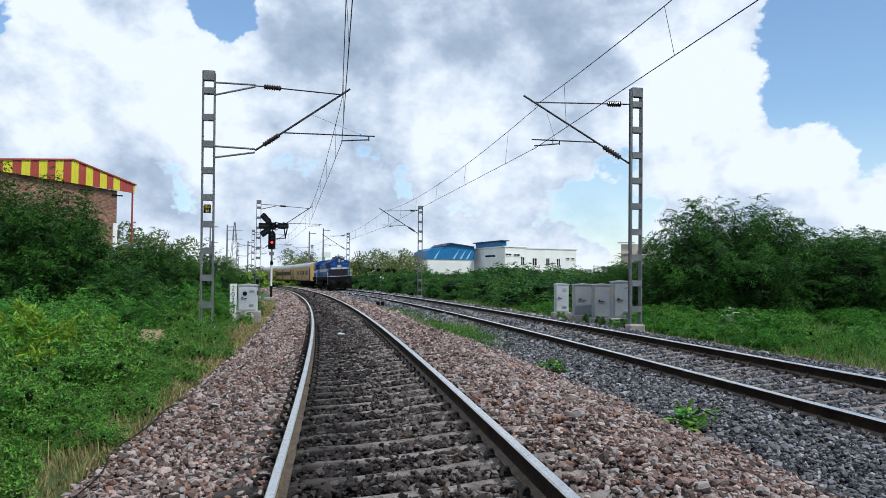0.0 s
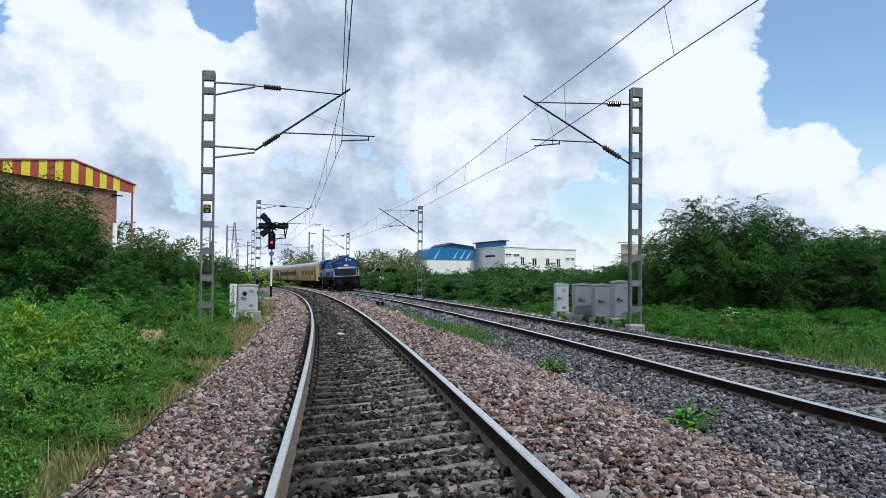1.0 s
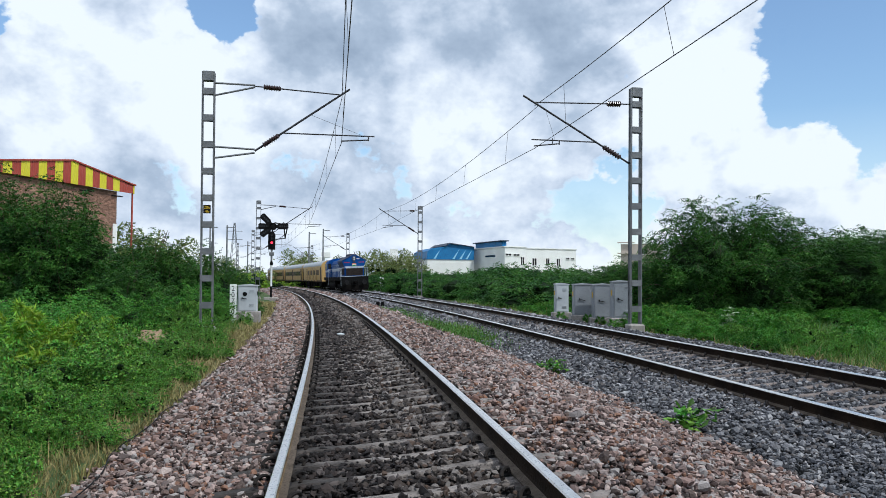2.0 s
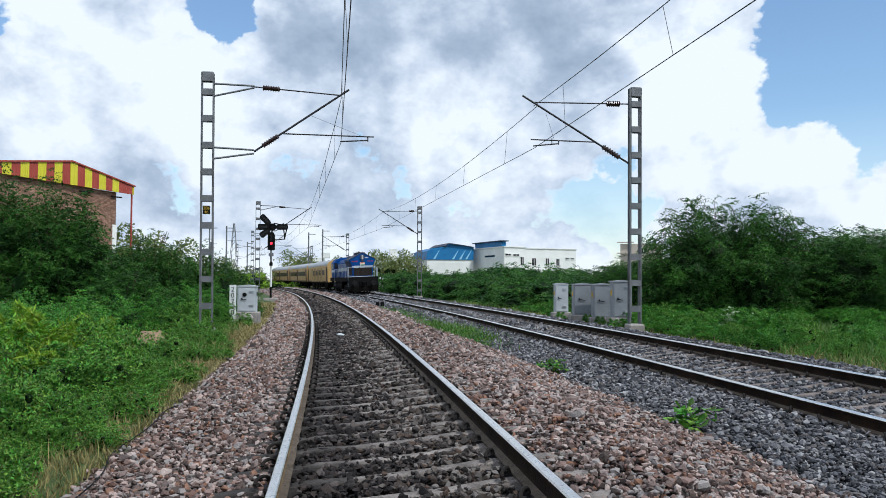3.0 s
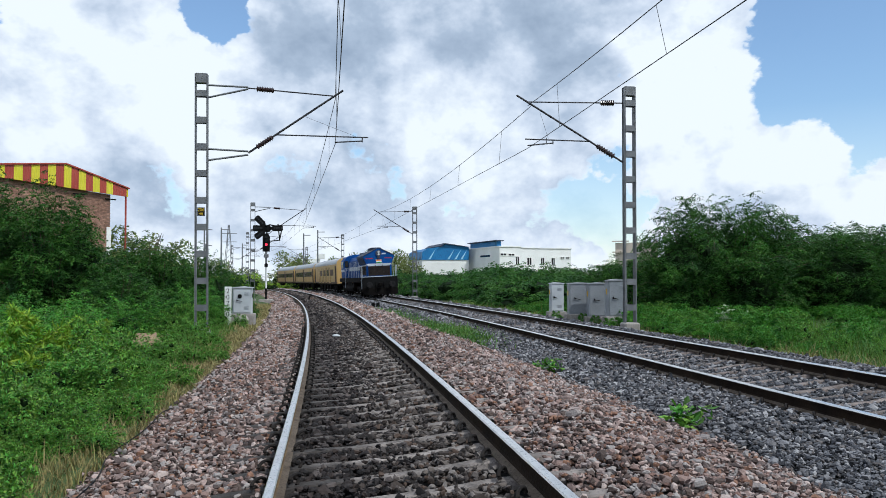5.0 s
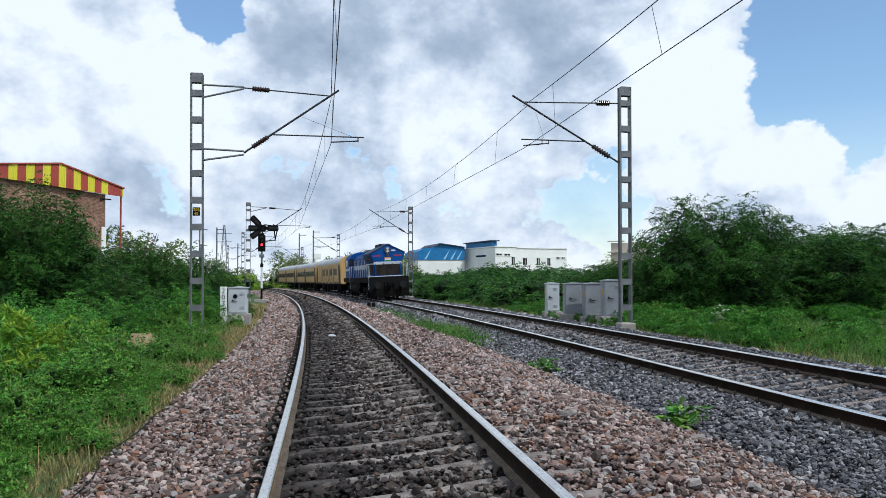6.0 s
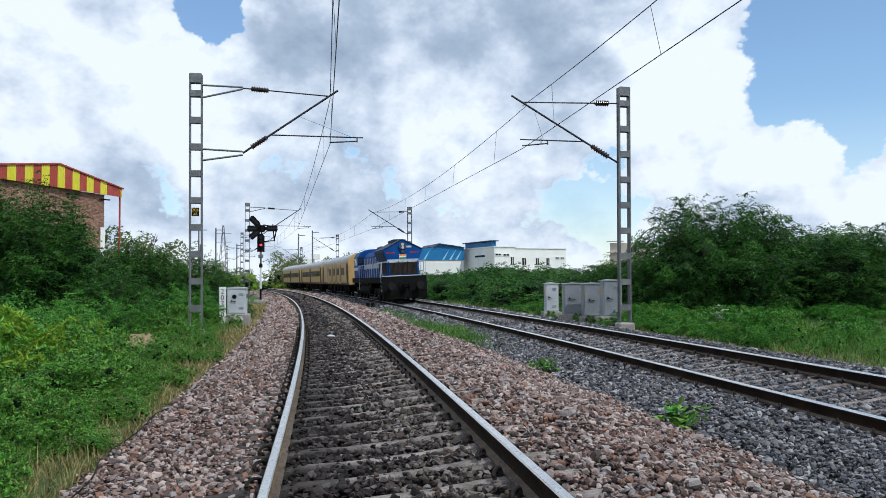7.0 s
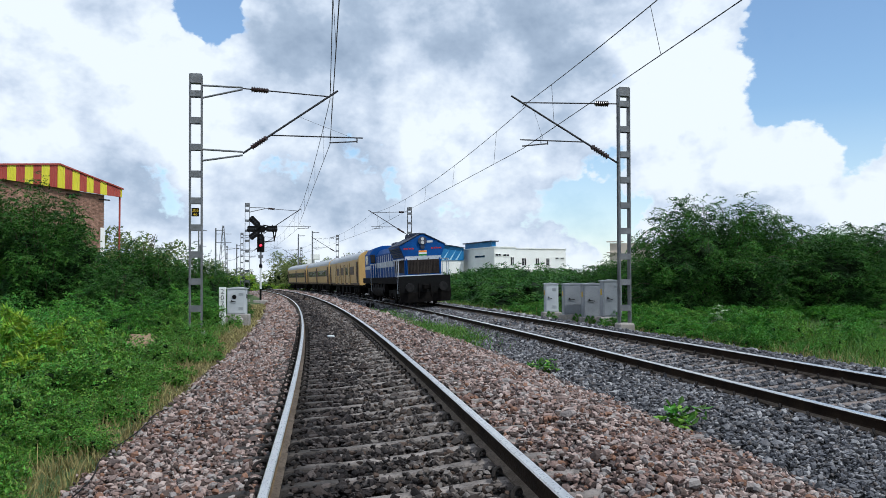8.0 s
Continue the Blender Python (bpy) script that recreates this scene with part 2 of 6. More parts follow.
LEAF_SCRUB = material("scrub_leaves", (0.018, 0.062, 0.014), (0.068, 0.175, 0.026), 0.8, 0.6, 0.0, island=0.4, hue=0.025, transmit=0.15, spec=0.15)
# crown cores: the shade inside the foliage is put into this colour
LEAF_SHADE = material("inner_foliage_shade", (0.006, 0.014, 0.004), (0.010, 0.024, 0.006), 2.5, 0.8, 1.0, 9, depth=0.1, spec=0.1)
LEAF_WEED = material("light_green_weed_leaves", (0.0743, 0.2011, 0.0218), (0.1386, 0.2873, 0.0396), 0.9, 0.6, 0.0, island=0.7, hue=0.03, transmit=0.25)
LEAF_FRESH = material("fresh_green_leaves", (0.14, 0.30, 0.02), (0.26, 0.37, 0.030), 0.9, 0.55, 0.0, island=0.4, hue=0.03, transmit=0.3)
LEAF_FAR = material("hazy_olive_leaves", (0.11, 0.16, 0.045), (0.24, 0.27, 0.085), 0.4, 0.7, 0.0, island=0.35, hue=0.02, transmit=0.2)
GRASS = material("green_grass_blades", (0.05, 0.14, 0.018), (0.11, 0.20, 0.03), 0.5, 0.6, 0.0, island=0.4, hue=0.03, transmit=0.3)
DRY = material("dry_straw_grass", (0.22, 0.19, 0.07), (0.30, 0.25, 0.11), 0.8, 0.8, 0.0, island=0.4, hue=0.02, transmit=0.2)
BARK = material("grey_brown_bark", (0.07, 0.05, 0.035), (0.13, 0.10, 0.075), 6, 0.9, 0.5, 50)


def oil_stained(mt):
    """Oil soaked into the low half between the rails; x runs along the sleeper."""
    nt = mt.node_tree
    n, l = nt.nodes.new, nt.links.new
    b = nt.nodes["Principled BSDF"]
    col = b.inputs["Base Color"].links[0].from_socket
    tc, sp, nz = n("ShaderNodeTexCoord"), n("ShaderNodeSeparateXYZ"), n("ShaderNodeTexNoise")
    info, ad = n("ShaderNodeObjectInfo"), n("ShaderNodeVectorMath")
    l(tc.outputs["Object"], sp.inputs[0])
    ad.operation = 'ADD'
    l(tc.outputs["Object"], ad.inputs[0]), l(info.outputs["Location"], ad.inputs[1])
    nz.inputs["Scale"].default_value, nz.inputs["Detail"].default_value = 2.2, 4
    l(ad.outputs[0], nz.inputs["Vector"])
    sh = n("ShaderNodeMath")
    sh.operation = 'MULTIPLY_ADD'
    sh.inputs[1].default_value, sh.inputs[2].default_value = 1.8, -0.9
    l(nz.outputs[0], sh.inputs[0])
    x = n("ShaderNodeMath")
    x.operation = 'ADD'
    l(sp.outputs[0], x.inputs[0]), l(sh.outputs[0], x.inputs[1])
    fall = n("ShaderNodeMapRange")
    fall.inputs[1].default_value, fall.inputs[2].default_value, fall.inputs[3].default_value, fall.inputs[4].default_value = -0.65, -0.10, 0.8, 0.0
    l(x.outputs[0], fall.inputs[0])
    mx = n("ShaderNodeMix")
    mx.data_type = 'RGBA'
    mx.inputs[7].default_value = (0.016, 0.014, 0.013, 1)
    l(fall.outputs[0], mx.inputs[0]), l(col, mx.inputs[6]), l(mx.outputs[2], b.inputs["Base Color"])
    return mt


SLEEPER_OILY = oil_stained(material("oil_stained_concrete", (0.115, 0.098, 0.088), (0.26, 0.225, 0.205), 4.5, 0.9, 0.5, 40, obj=0.22, c3=(0.085, 0.075, 0.068)))
# doors a step darker than the grey cabinet bodies
CABINET_DOOR = material("darker_grey_door", (0.20, 0.212, 0.23), (0.26, 0.272, 0.29), 2.0, 0.55, 0.05, 30, c3=(0.16, 0.168, 0.18))


# ---- mesh helpers ----
def link(name, me, mat, parent=None, label=""):
    if mat and not me.materials:
        for k in (mat if isinstance(mat, (list, tuple)) else [mat]):
            me.materials.append(k)
    ob = new(name, me)
    if parent:
        ob.parent = parent
    return tagged(ob, label)


def part(name, bm, mat, parent=None, label="", smooth=False):
    me = bpy.data.meshes.new(name)
    bmesh.ops.recalc_face_normals(bm, faces=bm.faces[:])
    bm.to_mesh(me)
    bm.free()
    if smooth:
        me.polygons.foreach_set("use_smooth", np.ones(len(me.polygons), dtype=bool))
    return link(name, me, mat, parent, label)


def fast_mesh(name, verts, faces, mat_index=None):
    """A mesh from numpy arrays; faces all with the same number of corners."""
    me = bpy.data.meshes.new(name)
    verts, faces = np.asarray(verts, np.float32), np.asarray(faces, np.int32)
    k = faces.shape[1]
    me.vertices.add(len(verts)), me.loops.add(faces.size), me.polygons.add(len(faces))
    me.vertices.foreach_set("co", verts.ravel())
    me.loops.foreach_set("vertex_index", faces.ravel())
    me.polygons.foreach_set("loop_start", np.arange(0, faces.size, k, dtype=np.int32))
    if mat_index is not None:
        me.polygons.foreach_set("material_index", np.asarray(mat_index, np.int32))
    me.polygons.foreach_set("use_smooth", np.zeros(len(faces), dtype=bool))
    me.update(calc_edges=True)
    me.validate()
    return me


def thing(name, m, label, category, group="", kind=""):
    ob = new(name)
    ob.matrix_world = m
    return tagged(ob, label, category, group, kind)


def box(bm, lo, hi, bevel=0.0, turn=None):
    r = bmesh.ops.create_cube(bm, size=1)
    sx, sy, sz = (hi[i] - lo[i] for i in range(3))
    m = Matrix.Translation([(hi[i] + lo[i]) / 2 for i in range(3)]) @ Matrix.Diagonal((sx, sy, sz, 1))
    if turn:
        m = turn @ m
    bmesh.ops.transform(bm, matrix=m, verts=r["verts"])
    if bevel:
        es = list({e for v in r["verts"] for e in v.link_edges})
        bmesh.ops.bevel(bm, geom=es, offset=bevel, segments=1, affect='EDGES')
    return bm


def rod(bm, a, b, r, seg=8, r2=None):
    a, b = Vector(a), Vector(b)
    d = b - a
    q = d.to_track_quat('Z', 'Y').to_matrix().to_4x4()
    bmesh.ops.create_cone(bm, cap_ends=True, segments=seg, radius1=r, radius2=r if r2 is None else r2, depth=d.length,
                          matrix=Matrix.Translation((a + b) / 2) @ q)
    return bm


def prism(bm, profile, y0, y1, taper=None):
    """A closed profile (x, z) run from y0 to y1."""
    a = [bm.verts.new((x, y0, z)) for x, z in profile]
    b = [bm.verts.new((x, y1, z)) for x, z in (taper or profile)]
    n = len(a)
    for i in range(n):
        bm.faces.new((a[i], a[(i + 1) % n], b[(i + 1) % n], b[i]))
    bm.faces.new(a[::-1])
    bm.faces.new(b)
    return bm


def tube(bm, pts, r, seg=5):
    """One connected bar along points."""
    rings = []
    for i, p in enumerate(pts):
        d = (Vector(pts[min(i + 1, len(pts) - 1)]) - Vector(pts[max(i - 1, 0)])).normalized()
        q = d.to_track_quat('Z', 'Y')
        rr = r[i] if isinstance(r, (list, tuple)) else r
        rings.append([bm.verts.new(Vector(p) + q @ Vector((rr * math.cos(2 * math.pi * k / seg), rr * math.sin(2 * math.pi * k / seg), 0))) for k in range(seg)])
    for a, b in zip(rings, rings[1:]):
        for k in range(seg):
            bm.faces.new((a[k], a[(k + 1) % seg], b[(k + 1) % seg], b[k]))
    bm.faces.new(rings[0][::-1]), bm.faces.new(rings[-1])
    return bm


def B():
    return bmesh.new()


# ---- the plan: everything is set out from the centre line of the near track ----
SS = np.linspace(-40, 260, 3001)
_k = 0.0014809 - 4.4e-6 * np.clip(SS, 0, 150) + 7.2e-6 * np.clip(SS - 70, 0, 80)
_h = np.concatenate([[0], np.cumsum((_k[1:] + _k[:-1]) / 2 * 0.1)])
HEAD = 0.1273662 + _h - np.interp(0, SS, _h)
_m = (HEAD[1:] + HEAD[:-1]) / 2
_x = np.concatenate([[0], np.cumsum(-np.sin(_m) * 0.1)])
_y = np.concatenate([[0], np.cumsum(np.cos(_m) * 0.1)])
CX, CY = _x - np.interp(0, SS, _x) + 0.463, _y - np.interp(0, SS, _y)
CANT = 0.0888            # cross slope of both tracks, outer rail high
FAR_TRACK, FAR_DROP = 6.45, -0.155


def line(s):
    return np.interp(s, SS, CX), np.interp(s, SS, CY), np.interp(s, SS, HEAD)


def at(s, off, z=0.0):
    """The place s metres along the near track and off metres to its right."""
    x, y, t = line(s)
    return np.stack([x + np.cos(t) * off, y + np.sin(t) * off, z + 0 * np.asarray(x + off)], -1)


def along(s, off, z=0.0, lean=0.0, flip=False):
    """A pose there: y along the track (flip: towards the camera), x across."""
    p, t = at(s, off, z), line(s)[2]
    m = Matrix.Translation(p) @ Matrix.Rotation(float(t), 4, 'Z') @ Matrix.Rotation(-lean, 4, 'Y')
    return m @ Matrix.Rotation(math.pi, 4, 'Z') if flip else m


def plan_of(x, y):
    """s and off of points of the plan (arrays)."""
    x, y = np.asarray(x, float), np.asarray(y, float)
    s = np.clip(y, SS[0], SS[-1]).astype(float)
    for _ in range(12):
        px, py, t = line(s)
        s = np.clip(s + (-(x - px) * np.sin(t) + (y - py) * np.cos(t)), SS[0], SS[-1])
    px, py, t = line(s)
    return s, (x - px) * np.cos(t) + (y - py) * np.sin(t)


def bed_z(off):
    """Top of the ballast."""
    near = np.interp(off, [-2.95, -1.75, 1.85, 3.9], [-0.62, -0.352, -0.032, -0.56])
    far = np.interp(off, [3.9, 4.75, 8.3, 9.7], [-0.56, -0.487, -0.167, -0.66])
    return np.where(off < 3.9, near, far)


def ground_z(s, off):
    left = np.interp(-off, [2.4, 3.0, 4.4, 5.2, 7.5, 10, 60], [-0.66, -0.54, -0.44, -0.62, -1.35, -1.7, -1.7])
    right = np.interp(off, [9.0, 10.5, 13, 40], [-0.72, -0.62, -0.55, -0.5])
    mid = np.full_like(off, -0.85)
    z = np.where(off < -2.4, left, np.where(off > 9.0, right, mid))
    return z


# ---- ground and tracks ----
rng = np.random.default_rng(5)


def spaced(lo, hi, step, out, grow=1.35):
    a = list(np.arange(lo, hi + step / 2, step))
    d, v = step, lo
    while v > -out:
        d *= grow
        v -= d
        a.insert(0, v)
    d, v = step, hi
    while v < out:
        d *= grow
        v += d
        a.append(v)
    return np.array(a)


def build_ground():
    gx, gy = spaced(-34, 36, 0.5, 3500), spaced(-8, 130, 0.6, 3500)
    X, Y = np.meshgrid(gx, gy)
    s, off = plan_of(X.ravel(), Y.ravel())
    far = np.hypot(X.ravel(), Y.ravel() - 60) > 220
    z = np.where(far, -1.2, ground_z(s, off))
    bumps = np.array([noise.noise((a * 0.45, b * 0.45, 0)) + 0.5 * noise.noise((a * 1.3, b * 1.3, 4)) for a, b in zip(X.ravel(), Y.ravel())])
    z = z + np.where((off < -3.2) | (off > 10.0), 0.10, 0.0) * bumps
    nx, ny = len(gx), len(gy)
    i = (np.arange(ny - 1)[:, None] * nx + np.arange(nx - 1)).ravel()
    me = fast_mesh("ground", np.stack([X.ravel(), Y.ravel(), z], 1), np.stack([i, i + 1, i + 1 + nx, i + nx], 1))
    me.polygons.foreach_set("use_smooth", np.ones(len(me.polygons), dtype=bool))
    tagged(link("ground", me, GROUND), "grassy ground with patches of bare earth", "ground", kind="structure")


def build_bed(name, lo, hi, mats, label, split):
    """A ballast bed along the curve, with a rough top."""
    s = np.concatenate([np.arange(-8, 30, 0.12), np.arange(30, 80, 0.35), np.arange(80, 230, 1.0)])
    o = np.arange(lo, hi + 0.01, 0.12)
    S_, O_ = np.meshgrid(s, o, indexing="ij")
    P = at(S_.ravel(), O_.ravel())
    rough = np.array([noise.noise((a * 7, b * 7, 2)) * 0.6 + noise.noise((a * 2.1, b * 2.1, 9)) for a, b in zip(S_.ravel(), O_.ravel())])
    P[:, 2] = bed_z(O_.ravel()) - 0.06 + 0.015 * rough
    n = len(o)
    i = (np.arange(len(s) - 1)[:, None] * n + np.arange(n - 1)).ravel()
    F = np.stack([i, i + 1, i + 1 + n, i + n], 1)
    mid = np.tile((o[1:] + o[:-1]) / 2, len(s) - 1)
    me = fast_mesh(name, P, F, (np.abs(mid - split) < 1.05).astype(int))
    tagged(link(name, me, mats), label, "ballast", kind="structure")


SPACING, SLEEPER_0 = 0.580, 1.56
RAIL_H = 0.172


def rail_mesh(name, track, side, s0, s1):
    c = track + side * 0.8725
    prof = [(-.075, 0), (.075, 0), (.075, .011), (.02, .028), (.0085, .045), (.0085, .125), (.036, .138), (.036, .160), (.028, .171),
            (-.028, .171), (-.036, .160), (-.036, .138), (-.0085, .125), (-.0085, .045), (-.02, .028), (-.075, .011)]
    s = np.concatenate([np.arange(s0, 60, 0.4), np.arange(60, s1, 1.0)])
    base = (FAR_DROP if track else 0.0) + side * 0.8725 * CANT - RAIL_H
    V = np.concatenate([at(s, np.full_like(s, c + x), base + z + x * CANT) for x, z in prof])
    m, k = len(s), len(prof)
    F = []
    for j in range(k):
        a = np.arange(m - 1) + j * m
        b = np.arange(m - 1) + ((j + 1) % k) * m
        F.append(np.stack([a, a + 1, b + 1, b], 1))
    # the running surface and its rounded edges are bright
    mi = np.concatenate([np.full(m - 1, 1 if j in (7, 8, 9) else 2 if j in (1, 2, 14, 15) else 0) for j in range(k)])
    me = fast_mesh(name, V, np.concatenate(F), mi)
    return me


def sleeper_mesh(mat):
    """Prestressed sleeper: deep ends, waisted middle, top at z = 0."""
    bm = B()
    xs = [(-1.375, .06, -.012), (-1.0, .07, 0.0), (-.62, .07, 0.0), (-.3, .062, -.016), (.3, .062, -.016), (.62, .07, 0.0), (1.0, .07, 0.0), (1.375, .06, -.012)]
    rings = []
    for x, w, z in xs:
        rings.append([bm.verts.new(p) for p in ((x, -w - .045, -.2), (x, -w, z - .012), (x, -w + .012, z), (x, w - .012, z), (x, w, z - .012), (x, w + .045, -.2))])
    for a, b in zip(rings, rings[1:]):
        for i in range(5):
            bm.faces.new((a[i], b[i], b[i + 1], a[i + 1]))
    bm.faces.new(rings[0][::-1]), bm.faces.new(rings[-1])
    bmesh.ops.recalc_face_normals(bm, faces=bm.faces[:])
    me = bpy.data.meshes.new("sleeper")
    bm.to_mesh(me), bm.free()
    me.materials.append(mat)
    return me


def clip_mesh():
    """An elastic rail clip: a bent bar in its shoulder."""
    bm = B()
    pts = []
    for i in range(11):
        a = math.pi * 1.25 * i / 10 - 0.4
        pts.append(Vector((0.035 * math.cos(a) + 0.02, 0.062 * math.cos(a * 0.9 + 0.4), 0.045 + 0.035 * math.sin(a))))
    tube(bm, [Vector((0.03, -0.02, 0.005)), Vector((0.045, 0.0, 0.03))] + pts, 0.013, 6)
    me = bpy.data.meshes.new("rail_clip")
    bmesh.ops.recalc_face_normals(bm, faces=bm.faces[:])
    bm.to_mesh(me), bm.free()
    me.materials.append(CLIP)
    return me


def build_track(track, s_near, s_clip, label, dark):
    name = "railway_track"
    t = thing(name, Matrix.Identity(4), label, "railway track", "tracks of the line")
    for side in (-1, 1):
        # right-hand and far rails take the steel with the shade painted in
        link("rail", rail_mesh("rail", track, side, -7, 235), [RAIL_SHADED if dark or side > 0 else RAIL_RUST, RAIL_TOP, RAIL_FOOT], t, "running rail with a bright worn head")
    sm, cm = sleeper_mesh(SLEEPER if track else SLEEPER_OILY), clip_mesh()
    drop = FAR_DROP if track else 0.0
    r = random.Random(3 + int(track))
    for i in range(-17, int(s_near / SPACING)):
        s = SLEEPER_0 + i * SPACING + r.uniform(-.012, .012)
        sl = new("sleeper", sm)
        sl.parent = t
        sl.matrix_basis = along(s, track, drop - RAIL_H - 0.008, math.atan(CANT)) @ pose(0, 0, r.uniform(-.006, .004), 0, 0, r.uniform(-.5, .5))
        if 2.5 < s < s_clip:
            for side in (-1, 1):
                for k in (-1, 1):
                    c = new("rail_clip", cm)
                    c.parent = sl
                    c.matrix_basis = pose(side * 0.8725 + k * 0.11, r.uniform(-.01, .01), -.004, 0, 0, (180 if k < 0 else 0) + r.uniform(-4, 4)) @ Matrix.Diagonal((1.2, 1.1, 1.05, 1))
    # the sleepers too far off to tell apart
    V, F = [], []
    base = np.array([v.co[:] for v in sm.vertices])
    faces = [[list(p.vertices)[j] for j in q] for p in sm.polygons if len(p.vertices) == 4 for q in [(0, 1, 2, 3)]]
    s = SLEEPER_0 + int(s_near / SPACING) * SPACING
    while s < 190:
        m = np.array(along(s, track, drop - RAIL_H - 0.008, math.atan(CANT)))
        F.append(np.array(faces) + len(V) * len(base))
        V.append(base @ m[:3, :3].T + m[:3, 3])
        s += SPACING
    tagged(link("far_sleepers", fast_mesh("far_sleepers", np.concatenate(V), np.concatenate(F)), SLEEPER, t), kind="stuff")
    return t


# ---- loose ballast ----
def rocks(P, size, seed, faces20=True):
    """Angular stones at P (n x 3), each a squashed, jittered solid."""
    g = np.random.default_rng(seed)
    n = len(P)
    if faces20:
        q = (1 + 5 ** .5) / 2
        U = np.array([(-1, q, 0), (1, q, 0), (-1, -q, 0), (1, -q, 0), (0, -1, q), (0, 1, q), (0, -1, -q), (0, 1, -q), (q, 0, -1), (q, 0, 1), (-q, 0, -1), (-q, 0, 1)]) / 1.9
        Fc = np.array([(0, 11, 5), (0, 5, 1), (0, 1, 7), (0, 7, 10), (0, 10, 11), (1, 5, 9), (5, 11, 4), (11, 10, 2), (10, 7, 6), (7, 1, 8),
                       (3, 9, 4), (3, 4, 2), (3, 2, 6), (3, 6, 8), (3, 8, 9), (4, 9, 5), (2, 4, 11), (6, 2, 10), (8, 6, 7), (9, 8, 1)])
    else:
        U = np.array([(1, 0, 0), (-1, 0, 0), (0, 1, 0), (0, -1, 0), (0, 0, 1), (0, 0, -1), (.75, .75, .3), (-.75, -.75, .3)], float)
        U = U[:6]
        Fc = np.array([(0, 2, 4), (2, 1, 4), (1, 3, 4), (3, 0, 4), (2, 0, 5), (1, 2, 5), (3, 1, 5), (0, 3, 5)])
    k = len(U)
    V = U[None] * g.uniform(0.72, 1.2, (n, k, 1)) + g.normal(0, 0.17, (n, k, 3))
    V *= np.stack([g.uniform(.75, 1.35, n), g.uniform(.55, .95, n), g.uniform(.4, .85, n)], 1)[:, None]
    V *= (size * np.exp(g.normal(0, .26, n)))[:, None, None]
    a, b = g.uniform(0, 2 * np.pi, n), g.normal(0, .9, n)
    ca, sa, cb, sb = np.cos(a), np.sin(a), np.cos(b), np.sin(b)
    x, y, z = V[..., 0], V[..., 1], V[..., 2]
    y, z = y * cb[:, None] - z * sb[:, None], y * sb[:, None] + z * cb[:, None]
    x, y = x * ca[:, None] - y * sa[:, None], x * sa[:, None] + y * ca[:, None]
    W = np.stack([x, y, z], -1) + P[:, None]
    return W.reshape(-1, 3), (np.arange(n)[:, None, None] * k + Fc[None]).reshape(-1, 3)


def scatter(n, s0, s1, o0, o1):
    return rng.uniform(s0, s1, n), rng.uniform(o0, o1, n)


def clear_of(s, off, track):
    """Leave rails free and most of the sleepers' tops."""
    d = off - track
    rail = np.abs(np.abs(d) - 0.8725) < 0.12
    ph = np.abs((s - SLEEPER_0 + SPACING / 2) % SPACING - SPACING / 2)
    slp = (ph < 0.08) & (np.abs(d) < 1.36) & (rng.random(len(s)) > (np.where(np.abs(d) < .8, .09, .25) if not track else np.where(np.abs(d) < .85, .05, .9)))
    return ~(rail | slp)


def build_stones():
    zones = []   # s0 s1 per-m2 size solid
    for s0, s1, dens, size, solid in ((-7, 4.3, 170, .060, False), (4.3, 8, 780, .027, True), (8, 13, 560, .032, True), (13, 21, 360, .045, False), (21, 34, 150, .064, False), (34, 60, 60, .095, False), (60, 130, 14, .17, False)):
        for nm, o0, o1, track, mat, lab in (("loose_ballast", -2.9, 3.95, 0.0, STONE_PINK, "pinkish grey crushed stone ballast"),
                                            ("loose_ballast", 3.6, 9.6, FAR_TRACK, STONE_GREY, "blue-grey crushed stone ballast")):
            n = int((s1 - s0) * (o1 - o0) * dens)
            s, o = scatter(n, s0, s1, o0, o1)
            if track:
                ok = o > 3.85 + 0.35 * np.sin(s * 0.9) * rng.random(n) + rng.normal(0, .15, n)
            else:
                ok = o < 3.85 + 0.15 * np.sin(s * 1.7) + rng.normal(0, .12, n)
                ok &= o > -2.55 - 0.3 * rng.random(n)
            ok &= clear_of(s, o, track)
            by_rail = np.abs(np.abs(o - track) - 0.8725) < 0.24
            ok &= ~(by_rail & (rng.random(n) < .35))
            if 4 < s0 < 6:
                ok &= o < 0.75 * s + 0.8
            s, o = s[ok], o[ok]
            inner = np.abs(o - track) < 0.80
            P = at(s, o)
            P[:, 2] = bed_z(o) + rng.uniform(-.046, .028, len(s)) + np.where(np.abs(o - track) > 1.5, rng.uniform(-.015, .025, len(s)), 0) - np.where(np.abs(o - track) < 1.3, (.006 if s0 < 8 else .012) if not track else np.where(np.abs(o - track) < .95, .034, -.01), 0)
            oily = inner & (o < .02 + rng.normal(0, .22, len(o)))      # oil drips on the low side
            kinds = ((~inner, mat, lab), (inner & oily, STONE_OILY, "dark oil-stained stone ballast between the rails"), (inner & ~oily, STONE_WORN, "grimy brown stone ballast between the rails")) if not track else ((o > 0, mat, lab),)
            for pick, mt, lb in kinds:
                if pick.sum():
                    V, F = rocks(P[pick], size, int(s0 * 10 + track + pick.sum()), solid)
                    tagged(link(nm, fast_mesh(nm, V, F), mt), lb, "ballast", kind="stuff")


